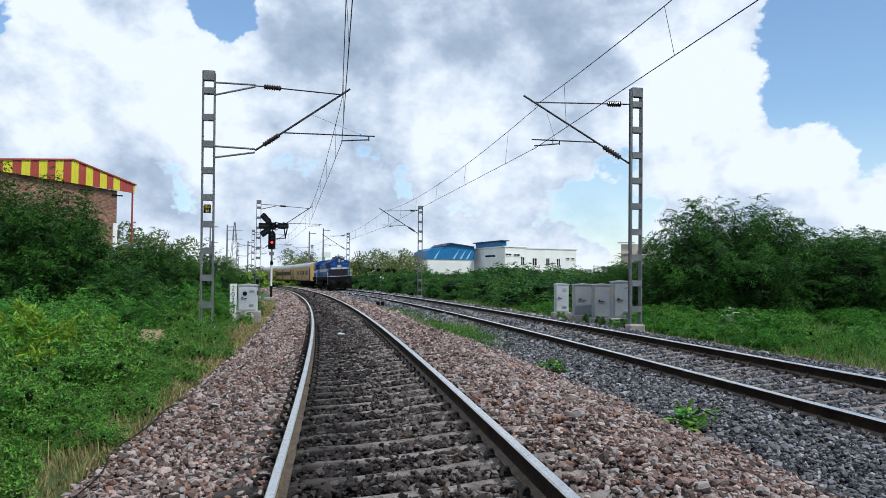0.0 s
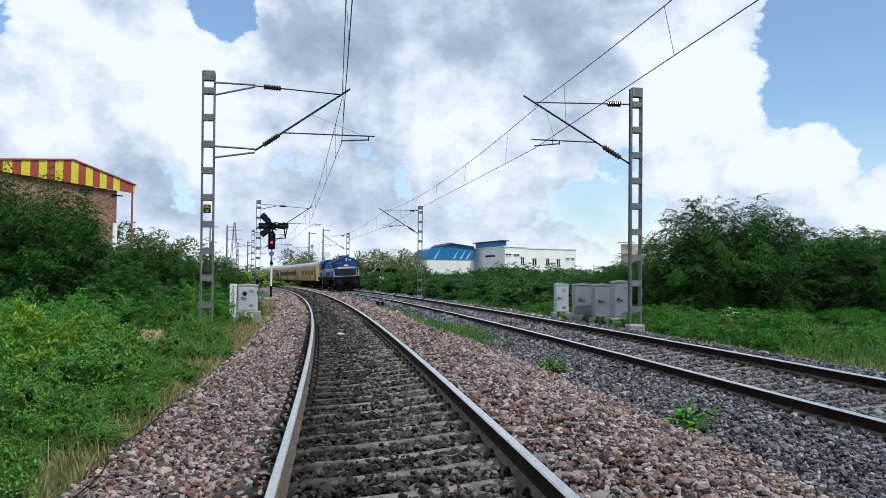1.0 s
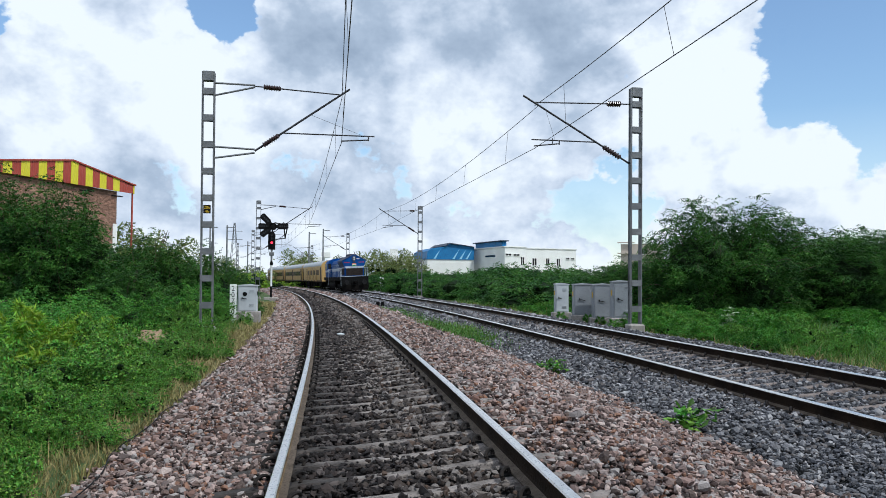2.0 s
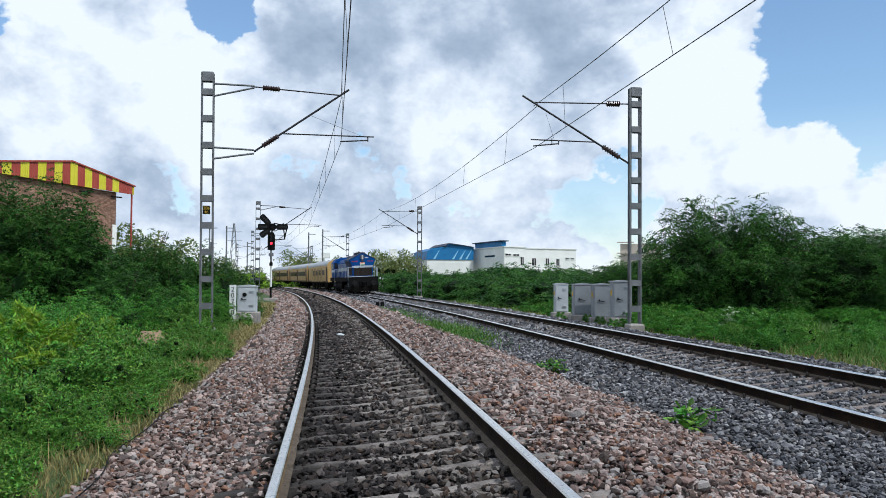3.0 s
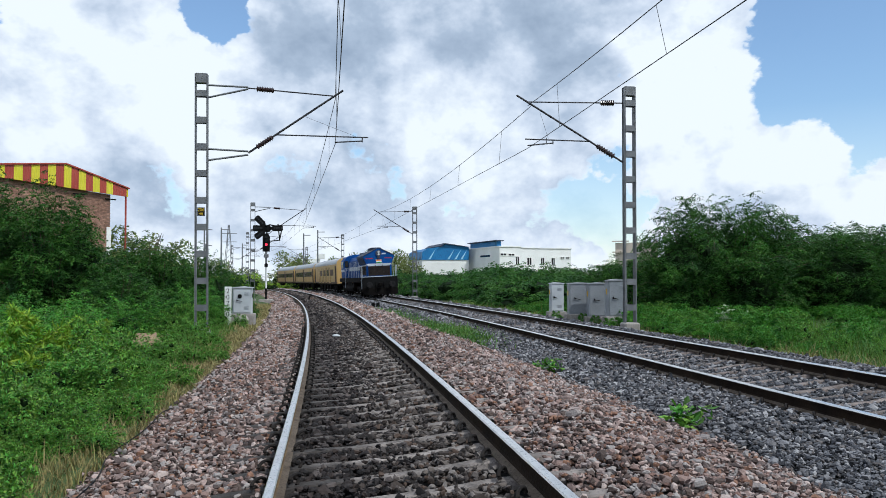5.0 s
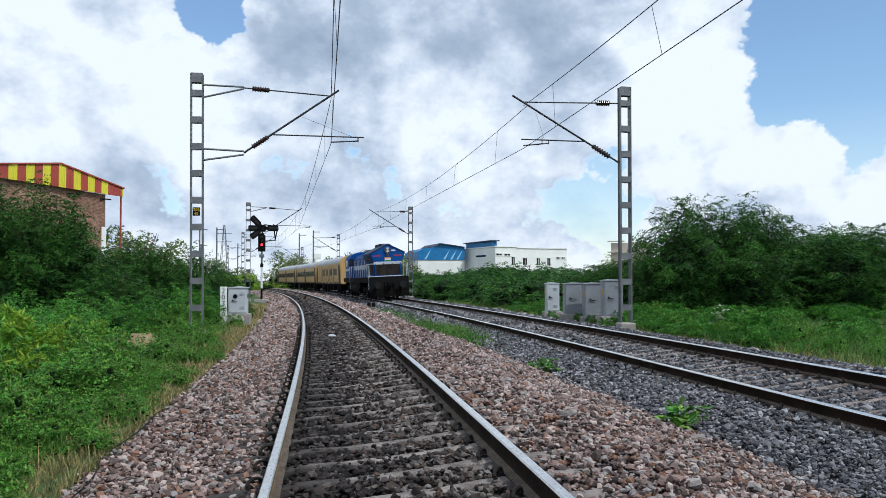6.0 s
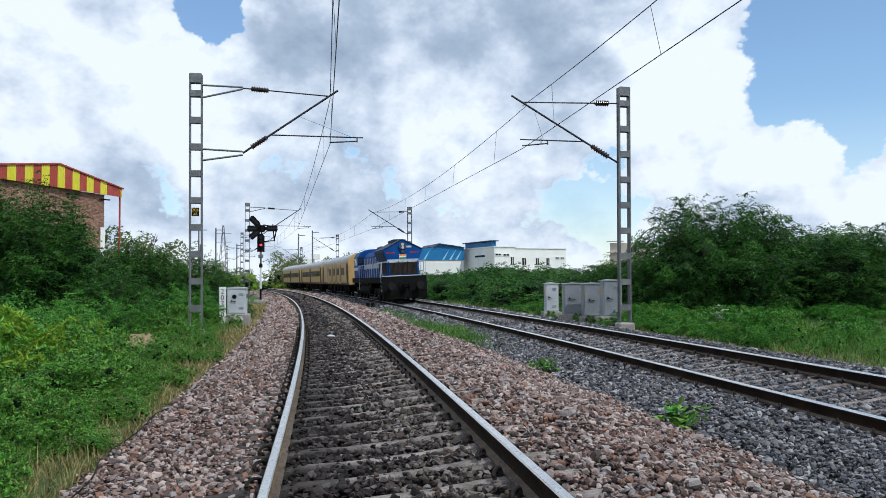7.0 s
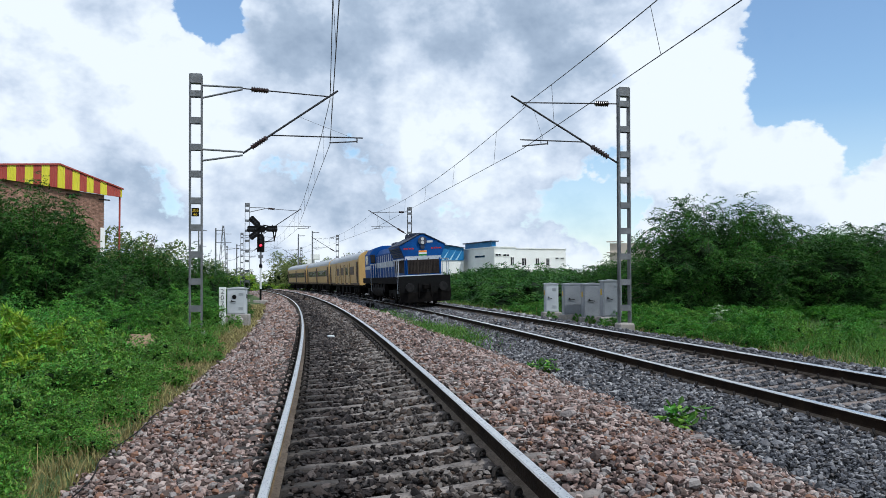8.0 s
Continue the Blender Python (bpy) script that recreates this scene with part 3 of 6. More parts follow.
# ---- overhead line ----
def lattice_mast(m, z0, height, label, plate=False):
    t = thing("catenary_mast", m, label, "mast", "catenary masts")
    for sx in (-.17, .17):
        bm = B()
        s = 1 if sx > 0 else -1
        box(bm, (sx - .012, -.11, z0), (sx + .012, .11, height), .003)
        for y in (-.11, .098):
            box(bm, (sx - (.045 if s < 0 else .0) + (.012 if s < 0 else -.012), y, z0 + .002), (sx + (.045 if s > 0 else 0) - (.012 if s > 0 else -.012), y + .012, height - .002))
        part("channel", bm, GALV, t)
    z = z0 + 0.5
    while z < height - 0.3:
        for y in (-.118, .112):
            box_ = B()
            box(box_, (-.165, y, z), (.165, y + .008, z + .2), .002)
            part("batten_plate", box_, GALV, t)
        z += 0.86
    bm = B()
    box(bm, (-.165, -.118, height - .3), (.165, .118, height + .01), .004)
    part("cap_plate", bm, GALV, t)
    bm = B()
    box(bm, (-.27, -.25, z0 - .5), (.27, .25, z0 + (.10 if z0 < -.2 else -.08)), .05)
    part("footing", bm, CONCRETE, t, "rough concrete footing")
    if plate:
        bm = B()
        box(bm, (-.115, -.138, 3.36), (.115, -.125, 3.63), .004)
        pl = part("number_plate", bm, BLACK, t, "small black mast number plate with yellow figures")
        for txt, zz in (("206", 3.51), ("46", 3.385)):
            letter("plate_figures", txt, pose(0, -.1395, zz, 90, 0, 0), .135, YELLOW, pl)
    return t


def letter(name, txt, m, size, mat, parent, align='CENTER'):
    cu = bpy.data.curves.new(name, 'FONT')
    cu.body, cu.size, cu.align_x, cu.extrude = txt, size, align, 0.001
    ob = new(name, cu)
    dg = bpy.context.evaluated_depsgraph_get()
    me = bpy.data.meshes.new_from_object(ob.evaluated_get(dg))
    bpy.data.objects.remove(ob)
    o2 = link(name, me, mat, parent)
    o2.matrix_basis = m
    return o2


def insulator(bm, a, b, r=.105, n=7):
    a, b = Vector(a), Vector(b)
    rod(bm, a, b, r * .65, 8)
    for i in range(n):
        p, q = a.lerp(b, (i + .2) / n), a.lerp(b, (i + .75) / n)
        rod(bm, p, q, r, 10, r * .55)


def cantilever(mast, reach, side, far=False):
    """The bracket assembly: side +1 reaches towards +x of the mast."""
    s = side
    X = lambda x: s * x
    if s > 0:     # long stand-off brackets
        bm = B()
        rod(bm, (X(.17), 0, 7.60), (X(1.46), 0, 7.57), .032), rod(bm, (X(.17), 0, 7.19), (X(1.46), 0, 7.51), .032)
        part("upper_standoff", bm, GALV, mast)
        bm = B()
        rod(bm, (X(.17), 0, 5.53), (X(1.46), 0, 5.47), .032), rod(bm, (X(.17), 0, 5.16), (X(1.46), 0, 5.36), .032)
        part("lower_standoff", bm, GALV, mast)
        x0 = 1.46
    else:
        x0 = .22
    top = (X(reach), 0, 7.36 if s > 0 else 7.27)
    a = Vector((X(x0), 0, 7.54 if s > 0 else 7.37))
    e = Vector(top)
    bm = B()
    insulator(bm, a.lerp(e, .10), a.lerp(e, .30 if s > 0 else .24))
    part("stay_insulator", bm, INSUL, mast)
    bm = B()
    rod(bm, a, e, .022)
    part("stay_tube", bm, TUBE, mast)
    a2 = Vector((X(x0), 0, 5.42 if s > 0 else 5.36))
    d = (Vector((X(reach), 0, 7.33 if s > 0 else 7.25)) - a2)
    e2 = a2 + d * 1.12
    bm = B()
    rod(bm, a2, e2, .034)
    part("bracket_tube", bm, TUBE, mast)
    bm = B()
    insulator(bm, a2.lerp(e2, .09), a2.lerp(e2, .25))
    part("bracket_insulator", bm, INSUL, mast)
    # registration tube and steady arm
    k = (6.03 - a2.z) / d.z
    r0 = a2 + d * k
    r1 = Vector((X(reach + (1.15 if s > 0 else .1)), 0, 6.0 if s > 0 else 6.03))
    bm = B()
    rod(bm, r0, r1, .022)
    part("registration_tube", bm, TUBE, mast)
    bm = B()
    if s > 0:
        j = r1 - Vector((X(.2), 0, 0))
        rod(bm, j, j - Vector((0, 0, .16)), .02), rod(bm, j - Vector((.0, 0, .12)), (X(reach + .04), 0, 5.82), .022)
    else:
        j = Vector((X(reach - .85), 0, 6.03))
        rod(bm, j, j - Vector((0, 0, .14)), .02), rod(bm, j - Vector((0, 0, .1)), (X(reach + .02), 0, 5.82), .022)
        rod(bm, (X(reach - .62), 0, 6.1), (X(reach - .62), 0, 5.9), .014)
    part("steady_arm", bm, TUBE, mast)
    bm = B()
    rod(bm, (X(reach - .9), 0, 7.27 - .9 * d.z / (d.x * s)), r1 - Vector((X(.35), 0, 0)), .005, 5) if s > 0 else rod(bm, (X(reach - .4), 0, 6.95), (X(reach - .7), 0, 6.05), .005, 5)
    part("drop_bracket_wire", bm, WIRE, mast)


MAST_S = (-17.4, 26.3, 69.6, 112.6, 155.6)


def build_overhead():
    for i, s in enumerate(MAST_S):
        lean = 0.4 if i == 1 else 0.0
        m = along(s, -4.22, 0) @ pose(0, 0, 0, 0, -lean, 0)
        L = lattice_mast(m, -.17, 7.95, "grey lattice steel catenary mast on a concrete footing", plate=i == 1)
        cantilever(L, 4.2, 1)
        m = along(s - (1.1 if i == 1 else .6), FAR_TRACK + (2.4 if i == 3 else 3.3), 0) @ pose(0, 0, 0, 0, .45 if i == 1 else 0, 0)
        R = lattice_mast(m, -.25, 7.79, "grey lattice steel catenary mast beside the far track")
        before = set(R.children)
        cantilever(R, 3.52 if i == 1 else 3.3, -1)
        for o in set(R.children) - before:
            o.location.z = -.13 if i == 1 else 0.0
    for off in (0.0, FAR_TRACK):
        zz = 0.0 if off else -.05
        for i, (a, b) in enumerate(zip(MAST_S, MAST_S[1:])):
            if off:      # ends moved nearer, like the far track's masts, to fit the camera's view
                a, b = a - (.9 if i == 1 else .6), b - (.9 if i == 0 else .6)
            pa, pb = Vector(at(a, off - (.12 if off and i == 1 else 0), 0)), Vector(at(b, off - (.12 if off and i == 0 else 0), 0))
            w = thing("overhead_wire", Matrix.Identity(4), "thin contact and carrier wires with droppers", "overhead wire", "overhead wires")
            bm = B()
            n = 24
            lo = .13 if off else 0.0
            dip = lambda u: lo * (u if i == 0 else 1 - u if i == 1 else 0)      # lowered at one mast to fit the camera's view
            sag = lambda u: (7.22 if off else 7.30) - 2.4 * u * (1 - u) - dip(u)
            qa = Vector(at(a, off + (-.8 if off and i == 0 else 0.0), 0))     # where the carrier is hung at the first mast, shifted to fit the view
            pa = Vector(at(a, off + (.25 if not off and i == 0 else 0.0) - (.12 if off and i == 1 else 0), 0))
            P = [qa.lerp(pb, j / n) + Vector((0, 0, sag(j / n))) for j in range(n + 1)]
            tube(bm, P, .011, 5)
            part("carrier_wire", bm, WIRE, w)
            bm = B()
            rod(bm, pa + Vector((0, 0, 5.8 - dip(0))), pb + Vector((0, 0, 5.8 - dip(1))), .011, 5)
            part("contact_wire", bm, WIRE, w)
            for j in range(1, 7):
                u = (j - .5) / 6
                p = pa.lerp(pb, u)
                bm = B()
                rod(bm, p + Vector((0, 0, 5.8 - dip(u))), qa.lerp(pb, u) + Vector((0, 0, sag(u))), .006, 5)
                part("dropper", bm, WIRE, w)


build_ground()
build_bed("ballast_bed_near", -2.95, 3.9, [BED_SHADE_WARM, BED_SHADE_DEEP], "near track's ballast bed, painted near black as shade between the stones", 0.0)
build_bed("ballast_bed_far", 3.9, 9.7, [BED_SHADE_COOL, BED_SHADE_COOL], "far track's ballast bed, painted near black as shade between the stones", FAR_TRACK)
build_overhead()


# ---- the train ----
LOCO_BLUE = material("loco_blue_paint", (0.005, 0.050, 0.21), (0.008, 0.075, 0.29), 1.2, 0.6, 0.05, 30, c3=(0.010, 0.045, 0.16), spec=0.12)
LOCO_BAND = material("loco_white_paint", (0.42, 0.46, 0.52), (0.56, 0.60, 0.66), 1.5, 0.5, 0.05, 30, c3=(0.24, 0.26, 0.30))
LOCO_ROOF = material("sooty_blue_grey", (0.03, 0.04, 0.07), (0.08, 0.09, 0.12), 2, 0.8, 0.1)
GRIME = material("grimy_black_running_gear", (0.0035, 0.0031, 0.0031), (0.0098, 0.0084, 0.0077), 3, 0.9, 0.3, spec=0.08)
BUFFER = material("worn_buffer_steel", (0.010, 0.010, 0.011), (0.022, 0.021, 0.021), 5, 0.7, 0.2, spec=0.1)
GRILLE = material("brown_radiator_grille", (0.020, 0.014, 0.012), (0.036, 0.026, 0.021), 4, 0.7, 0.2)
COACH = material("coach_yellow_paint", (0.50, 0.32, 0.115), (0.58, 0.38, 0.15), 0.8, 0.45, 0.05, 20, c3=(0.44, 0.28, 0.10))
COACH_BROWN = material("coach_brown_band", (0.06, 0.026, 0.014), (0.09, 0.038, 0.019), 1.0, 0.5, 0.05)
COACH_ROOF = material("grey_coach_roof", (0.36, 0.37, 0.39), (0.46, 0.47, 0.49), 1.0, 0.6, 0.1)
DARK_GLASS = material("dark_window", (0.01, 0.01, 0.012), (0.025, 0.024, 0.024), 3, 0.2, 0.0, spec=0.5)
LAMP_GLASS = material("lamp_glass", (0.45, 0.46, 0.47), (0.6, 0.6, 0.6), 5, 0.15, 0.0, spec=0.6)
RED_PAINT = material("red_paint", (0.45, 0.02, 0.015), (0.5, 0.03, 0.02), 5, 0.5, 0.0)
SAFFRON = material("saffron_paint", (0.75, 0.22, 0.02), (0.8, 0.25, 0.03), 5, 0.5, 0.0)
FLAG_GREEN = material("flag_green_paint", (0.02, 0.18, 0.03), (0.03, 0.22, 0.04), 5, 0.5, 0.0)


def bogie(t, y, axles, name="bogie"):
    bm = B()
    half = 1.9 if axles == 3 else 1.3
    for sx in (-1, 1):
        box(bm, (sx * 1.22 - .06, y - half - .45, .52), (sx * 1.22 + .06, y + half + .45, .92), .03)
        for k in (-.5, .5):
            box(bm, (sx * 1.28 - .07, y + k * half - .2, .35), (sx * 1.28 + .07, y + k * half + .2, .75), .03)
    box(bm, (-1.1, y - .4, .55), (1.1, y + .4, .95), .03)
    part(name, bm, GRIME, t)
    ys = (-half, 0, half) if axles == 3 else (-half + .1, half - .1)
    for k in ys:
        bm = B()
        for sx in (-1, 1):
            rod(bm, (sx * .80, y + k, .50), (sx * .93, y + k, .50), .50, 20)
        rod(bm, (-1.3, y + k, .50), (1.3, y + k, .50), .09, 8)
        part("wheelset", bm, GRIME, t)


def build_loco():
    """Hood unit; y points to the front, which is the long hood's end."""
    t = thing("diesel_locomotive", Matrix.Identity(4), "blue and white diesel locomotive hauling a train, hood end first", "locomotive")
    Fy, Ry = 9.1, -9.1
    bm = B()
    box(bm, (-1.5, Ry, 1.30), (1.5, Fy, 1.72), .03)
    box(bm, (-.9, -3.4, .45), (.9, 3.4, 1.3), .15)
    part("underframe", bm, GRIME, t)
    bm = B()
    for sx in (-1, 1):
        rod(bm, (sx * 1.15, -3.0, .82), (sx * 1.15, 2.6, .82), .42, 14)
    part("fuel_tank", bm, GRIME, t)
    for y in (5.6, -5.6):
        bogie(t, y, 3)
    # front headstock, buffers, coupler, pilot
    bm = B()
    box(bm, (-1.52, Fy - .1, .72), (1.52, Fy + .06, 1.74), .02)
    part("headstock", bm, BLACK, t)
    bm = B()
    prism(bm, [(-1.45, .22), (1.45, .22), (1.52, .80), (-1.52, .80)], Fy, Fy + .16)
    part("pilot", bm, GRIME, t)
    for sx in (-1, 1):
        bm = B()
        rod(bm, (sx * .98, Fy + .05, 1.1), (sx * .98, Fy + .52, 1.1), .13, 14)
        rod(bm, (sx * .98, Fy + .50, 1.1), (sx * .98, Fy + .58, 1.1), .25, 20)
        part("buffer", bm, BUFFER, t, "worn dark steel buffer")
    bm = B()
    box(bm, (-.16, Fy, .95), (.16, Fy + .5, 1.25), .04)
    rod(bm, (-.3, Fy + .1, 1.3), (-.34, Fy + .2, .55), .035), rod(bm, (.36, Fy + .1, 1.3), (.4, Fy + .2, .5), .035)
    part("coupler", bm, GRIME, t)
    # radiator end of the hood, flared at the top
    flare = [(-1.08, 1.72), (1.08, 1.72), (1.08, 2.86), (1.36, 3.46), (1.36, 3.54), (.12, 4.17), (-.12, 4.17), (-1.36, 3.54), (-1.36, 3.46), (-1.08, 2.86)]
    bm = B()
    prism(bm, flare, 4.6, Fy - .25)
    bmesh.ops.bevel(bm, geom=[e for e in bm.edges], offset=.02, segments=1, affect='EDGES')
    part("radiator_hood", bm, LOCO_BLUE, t)
    bm = B()
    top = [(1.38, 3.54), (.12, 4.18), (-.12, 4.18), (-1.38, 3.54), (-1.38, 3.58), (-.12, 4.22), (.12, 4.22), (1.38, 3.58)]
    prism(bm, top, 4.55, Fy - .2)
    part("hood_roof", bm, LOCO_ROOF, t)
    for sx in (-1, 1):      # side radiator screens under the flare
        bm = B()
        box(bm, (sx * 1.09 - .02, 5.1, 1.95), (sx * 1.09 + .02, Fy - .6, 2.7), .005)
        for k in range(10):
            box(bm, (sx * 1.11 - .02, 5.15 + k * .34, 1.97), (sx * 1.11 + .02, 5.2 + k * .34, 2.68))
        part("side_screen", bm, GRILLE, t)
        bm = B()      # louvres on the flared shoulder
        for k in range(6):
            u = (k + .5) / 6
            xx, zz = sx * (1.09 + .27 * u), 2.88 + .58 * u
            box(bm, (xx - .02, 5.0, zz - .03), (xx + .035, Fy - .45, zz + .03), .004)
        part("shoulder_louvre", bm, LOCO_ROOF, t)
    # front face fittings
    f = Fy - .25
    bm = B()
    box(bm, (-.94, f, 1.86), (.94, f + .04, 2.68), .01)
    for k in range(22):
        x = -.9 + k * .0857
        box(bm, (x - .014, f + .03, 1.9), (x + .014, f + .075, 2.64))
    part("radiator_grille", bm, GRILLE, t)
    for x in (-.98, -.33, .33, .98):
        bm = B()
        box(bm, (x - .03, f + .02, 1.72), (x + .03, f + .085, 2.76), .006)
        part("grille_post", bm, LOCO_BLUE if abs(x) > .9 else GRILLE, t)
    bm = B()
    box(bm, (-1.07, f + .002, 2.68), (1.07, f + .03, 2.89), .004)
    part("white_band", bm, LOCO_BAND, t)
    bm = B()
    box(bm, (-1.2, f - .02, 1.745), (1.45, f + .12, 1.80), .004)
    part("walkway_edge", bm, LOCO_BAND, t)
    hl = B()
    rod(hl, (0, f - .05, 3.78), (0, f + .12, 3.78), .25, 24)
    h = part("headlight", hl, LOCO_ROOF, t)
    for z in (3.88, 3.67):
        bm = B()
        rod(bm, (0, f + .1, z), (0, f + .15, z), .095, 18)
        part("lens", bm, LAMP_GLASS, h)
    bm = B()
    rod(bm, (0, f, 3.42), (0, f + .10, 3.42), .12, 16)
    part("marker_lamp", bm, LOCO_ROOF, h)
    bm = B()
    box(bm, (-.62, f, 3.66), (-.28, f + .03, 3.78), .004)
    part("indicator_panel", bm, LOCO_BAND, t)
    pl = B()
    box(pl, (-.24, f, 2.90), (.24, f + .02, 3.22), .003)
    pl = part("flag_plate", pl, WHITE, t, "plate painted in three coloured bands")
    for z0, z1, mt in ((3.115, 3.21, SAFFRON), (2.91, 3.005, FLAG_GREEN)):
        bm = B()
        box(bm, (-.235, f + .018, z0), (.235, f + .026, z1))
        part("band", bm, mt, pl)
    for sx in (-1, 1):
        for k in range(4):
            bm = B()
            x = sx * .82 + (k - 1.5) * .16
            box(bm, (x - .055, f + .002, 3.30), (x + .055, f + .012, 3.38))
            part("lettering_bar", bm, RED_PAINT, t)
    # long hood behind, with doors and white flashes
    hood = [(-.98, 1.72), (.98, 1.72), (.98, 3.35), (.72, 3.72), (0, 3.86), (-.72, 3.72), (-.98, 3.35)]
    bm = B()
    prism(bm, hood, -4.4, 4.6)
    part("long_hood", bm, LOCO_BLUE, t)
    for sx in (-1, 1):
        for k in range(9):
            y0 = -4.2 + k * .97
            bm = B()
            box(bm, (sx * .985 - .015, y0, 2.0), (sx * .985 + .015, y0 + .9, 3.2), .008)
            part("hood_door", bm, LOCO_BLUE, t)
            bm = B()
            box(bm, (sx * 1.0 - .012, y0 - .03, 2.40), (sx * 1.0 + .012, y0 + .93, 2.76), .003)
            part("white_stripe", bm, LOCO_BAND, t)
            bm = B()
            prism(bm, [(sx * 1.0 - .012, 2.75), (sx * 1.0 + .012, 2.75), (sx * 1.0 + .012, 3.25), (sx * 1.0 - .012, 3.25)], y0 + .2, y0 + .38)
            part("white_flash", bm, LOCO_BAND, t)
        bm = B()
        prism(bm, [(sx * 1.10 - .02, 2.70), (sx * 1.10 + .02, 2.70), (sx * 1.10 + .02, 2.79), (sx * 1.10 - .02, 2.79)], 4.6, Fy - .27)
        part("white_stripe", bm, LOCO_BAND, t)
    for y in (7.4, 5.9):
        bm = B()
        rod(bm, (0, y, 4.02), (0, y, 4.27), .5, 22)
        rod(bm, (0, y, 4.27), (0, y, 4.30), .42, 22)
        part("radiator_fan", bm, LOCO_ROOF, t)
    bm = B()
    box(bm, (-.4, -.5, 3.8), (.4, 1.4, 4.08), .06)
    part("exhaust", bm, LOCO_ROOF, t)
    # cab at the rear and the short hood
    cabp = [(-1.48, 1.72), (1.48, 1.72), (1.48, 3.45), (1.2, 3.85), (.5, 4.08), (-.5, 4.08), (-1.2, 3.85), (-1.48, 3.45)]
    bm = B()
    prism(bm, cabp, -7.4, -4.4)
    bmesh.ops.bevel(bm, geom=bm.edges[:], offset=.03, segments=1, affect='EDGES')
    c = part("cab", bm, LOCO_BLUE, t)
    for sx in (-1, 1):
        bm = B()
        box(bm, (sx * 1.485 - .012, -6.9, 2.75), (sx * 1.485 + .012, -5.3, 3.4), .01)
        part("side_window", bm, DARK_GLASS, c)
        bm = B()
        box(bm, (sx * 1.25 - .18, -4.41, 2.8), (sx * 1.25 + .18, -4.385, 3.45), .005)
        part("end_window", bm, DARK_GLASS, c)
        bm = B()
        box(bm, (sx * 1.49 - .012, -7.35, 2.35), (sx * 1.49 + .012, -4.45, 2.6))
        part("white_stripe", bm, LOCO_BAND, c)
    bm = B()
    prism(bm, [(-1.3, 1.72), (1.3, 1.72), (1.3, 3.3), (.7, 3.8), (-.7, 3.8), (-1.3, 3.3)], Ry + .1, -7.4)
    part("short_hood", bm, LOCO_BLUE, t)
    # handrails along the walkways
    for sx in (-1, 1):
        for k in range(11):
            y = -4.0 + k * 1.27
            bm = B()
            rod(bm, (sx * 1.46, y, 1.72), (sx * 1.46, y, 2.72), .022, 6)
            part("handrail_post", bm, LOCO_BAND, t)
        bm = B()
        rod(bm, (sx * 1.46, -4.1, 2.70), (sx * 1.46, Fy - .1, 2.70), .02, 6)
        part("handrail", bm, LOCO_BAND, t)
        for y in (Fy - .7, Fy - .1, -3.9):
            bm = B()
            rod(bm, (sx * 1.5, y, .75), (sx * 1.5, y, 2.7), .024, 6)
            part("grab_rail", bm, LOCO_BAND, t)
        for k in range(3):
            bm = B()
            box(bm, (sx * 1.45 - .1, Fy - .65, .55 + k * .38), (sx * 1.45 + .1, Fy - .15, .59 + k * .38))
            part("step", bm, GRIME, t)
        for k in range(5):
            bm = B()
            y = -3 + k * 1.35
            box(bm, (sx * 1.4 - .12, y, .75), (sx * 1.4 + .12, y + .8, 1.28), .02)
            part("side_box", bm, GRIME, t)
    return t


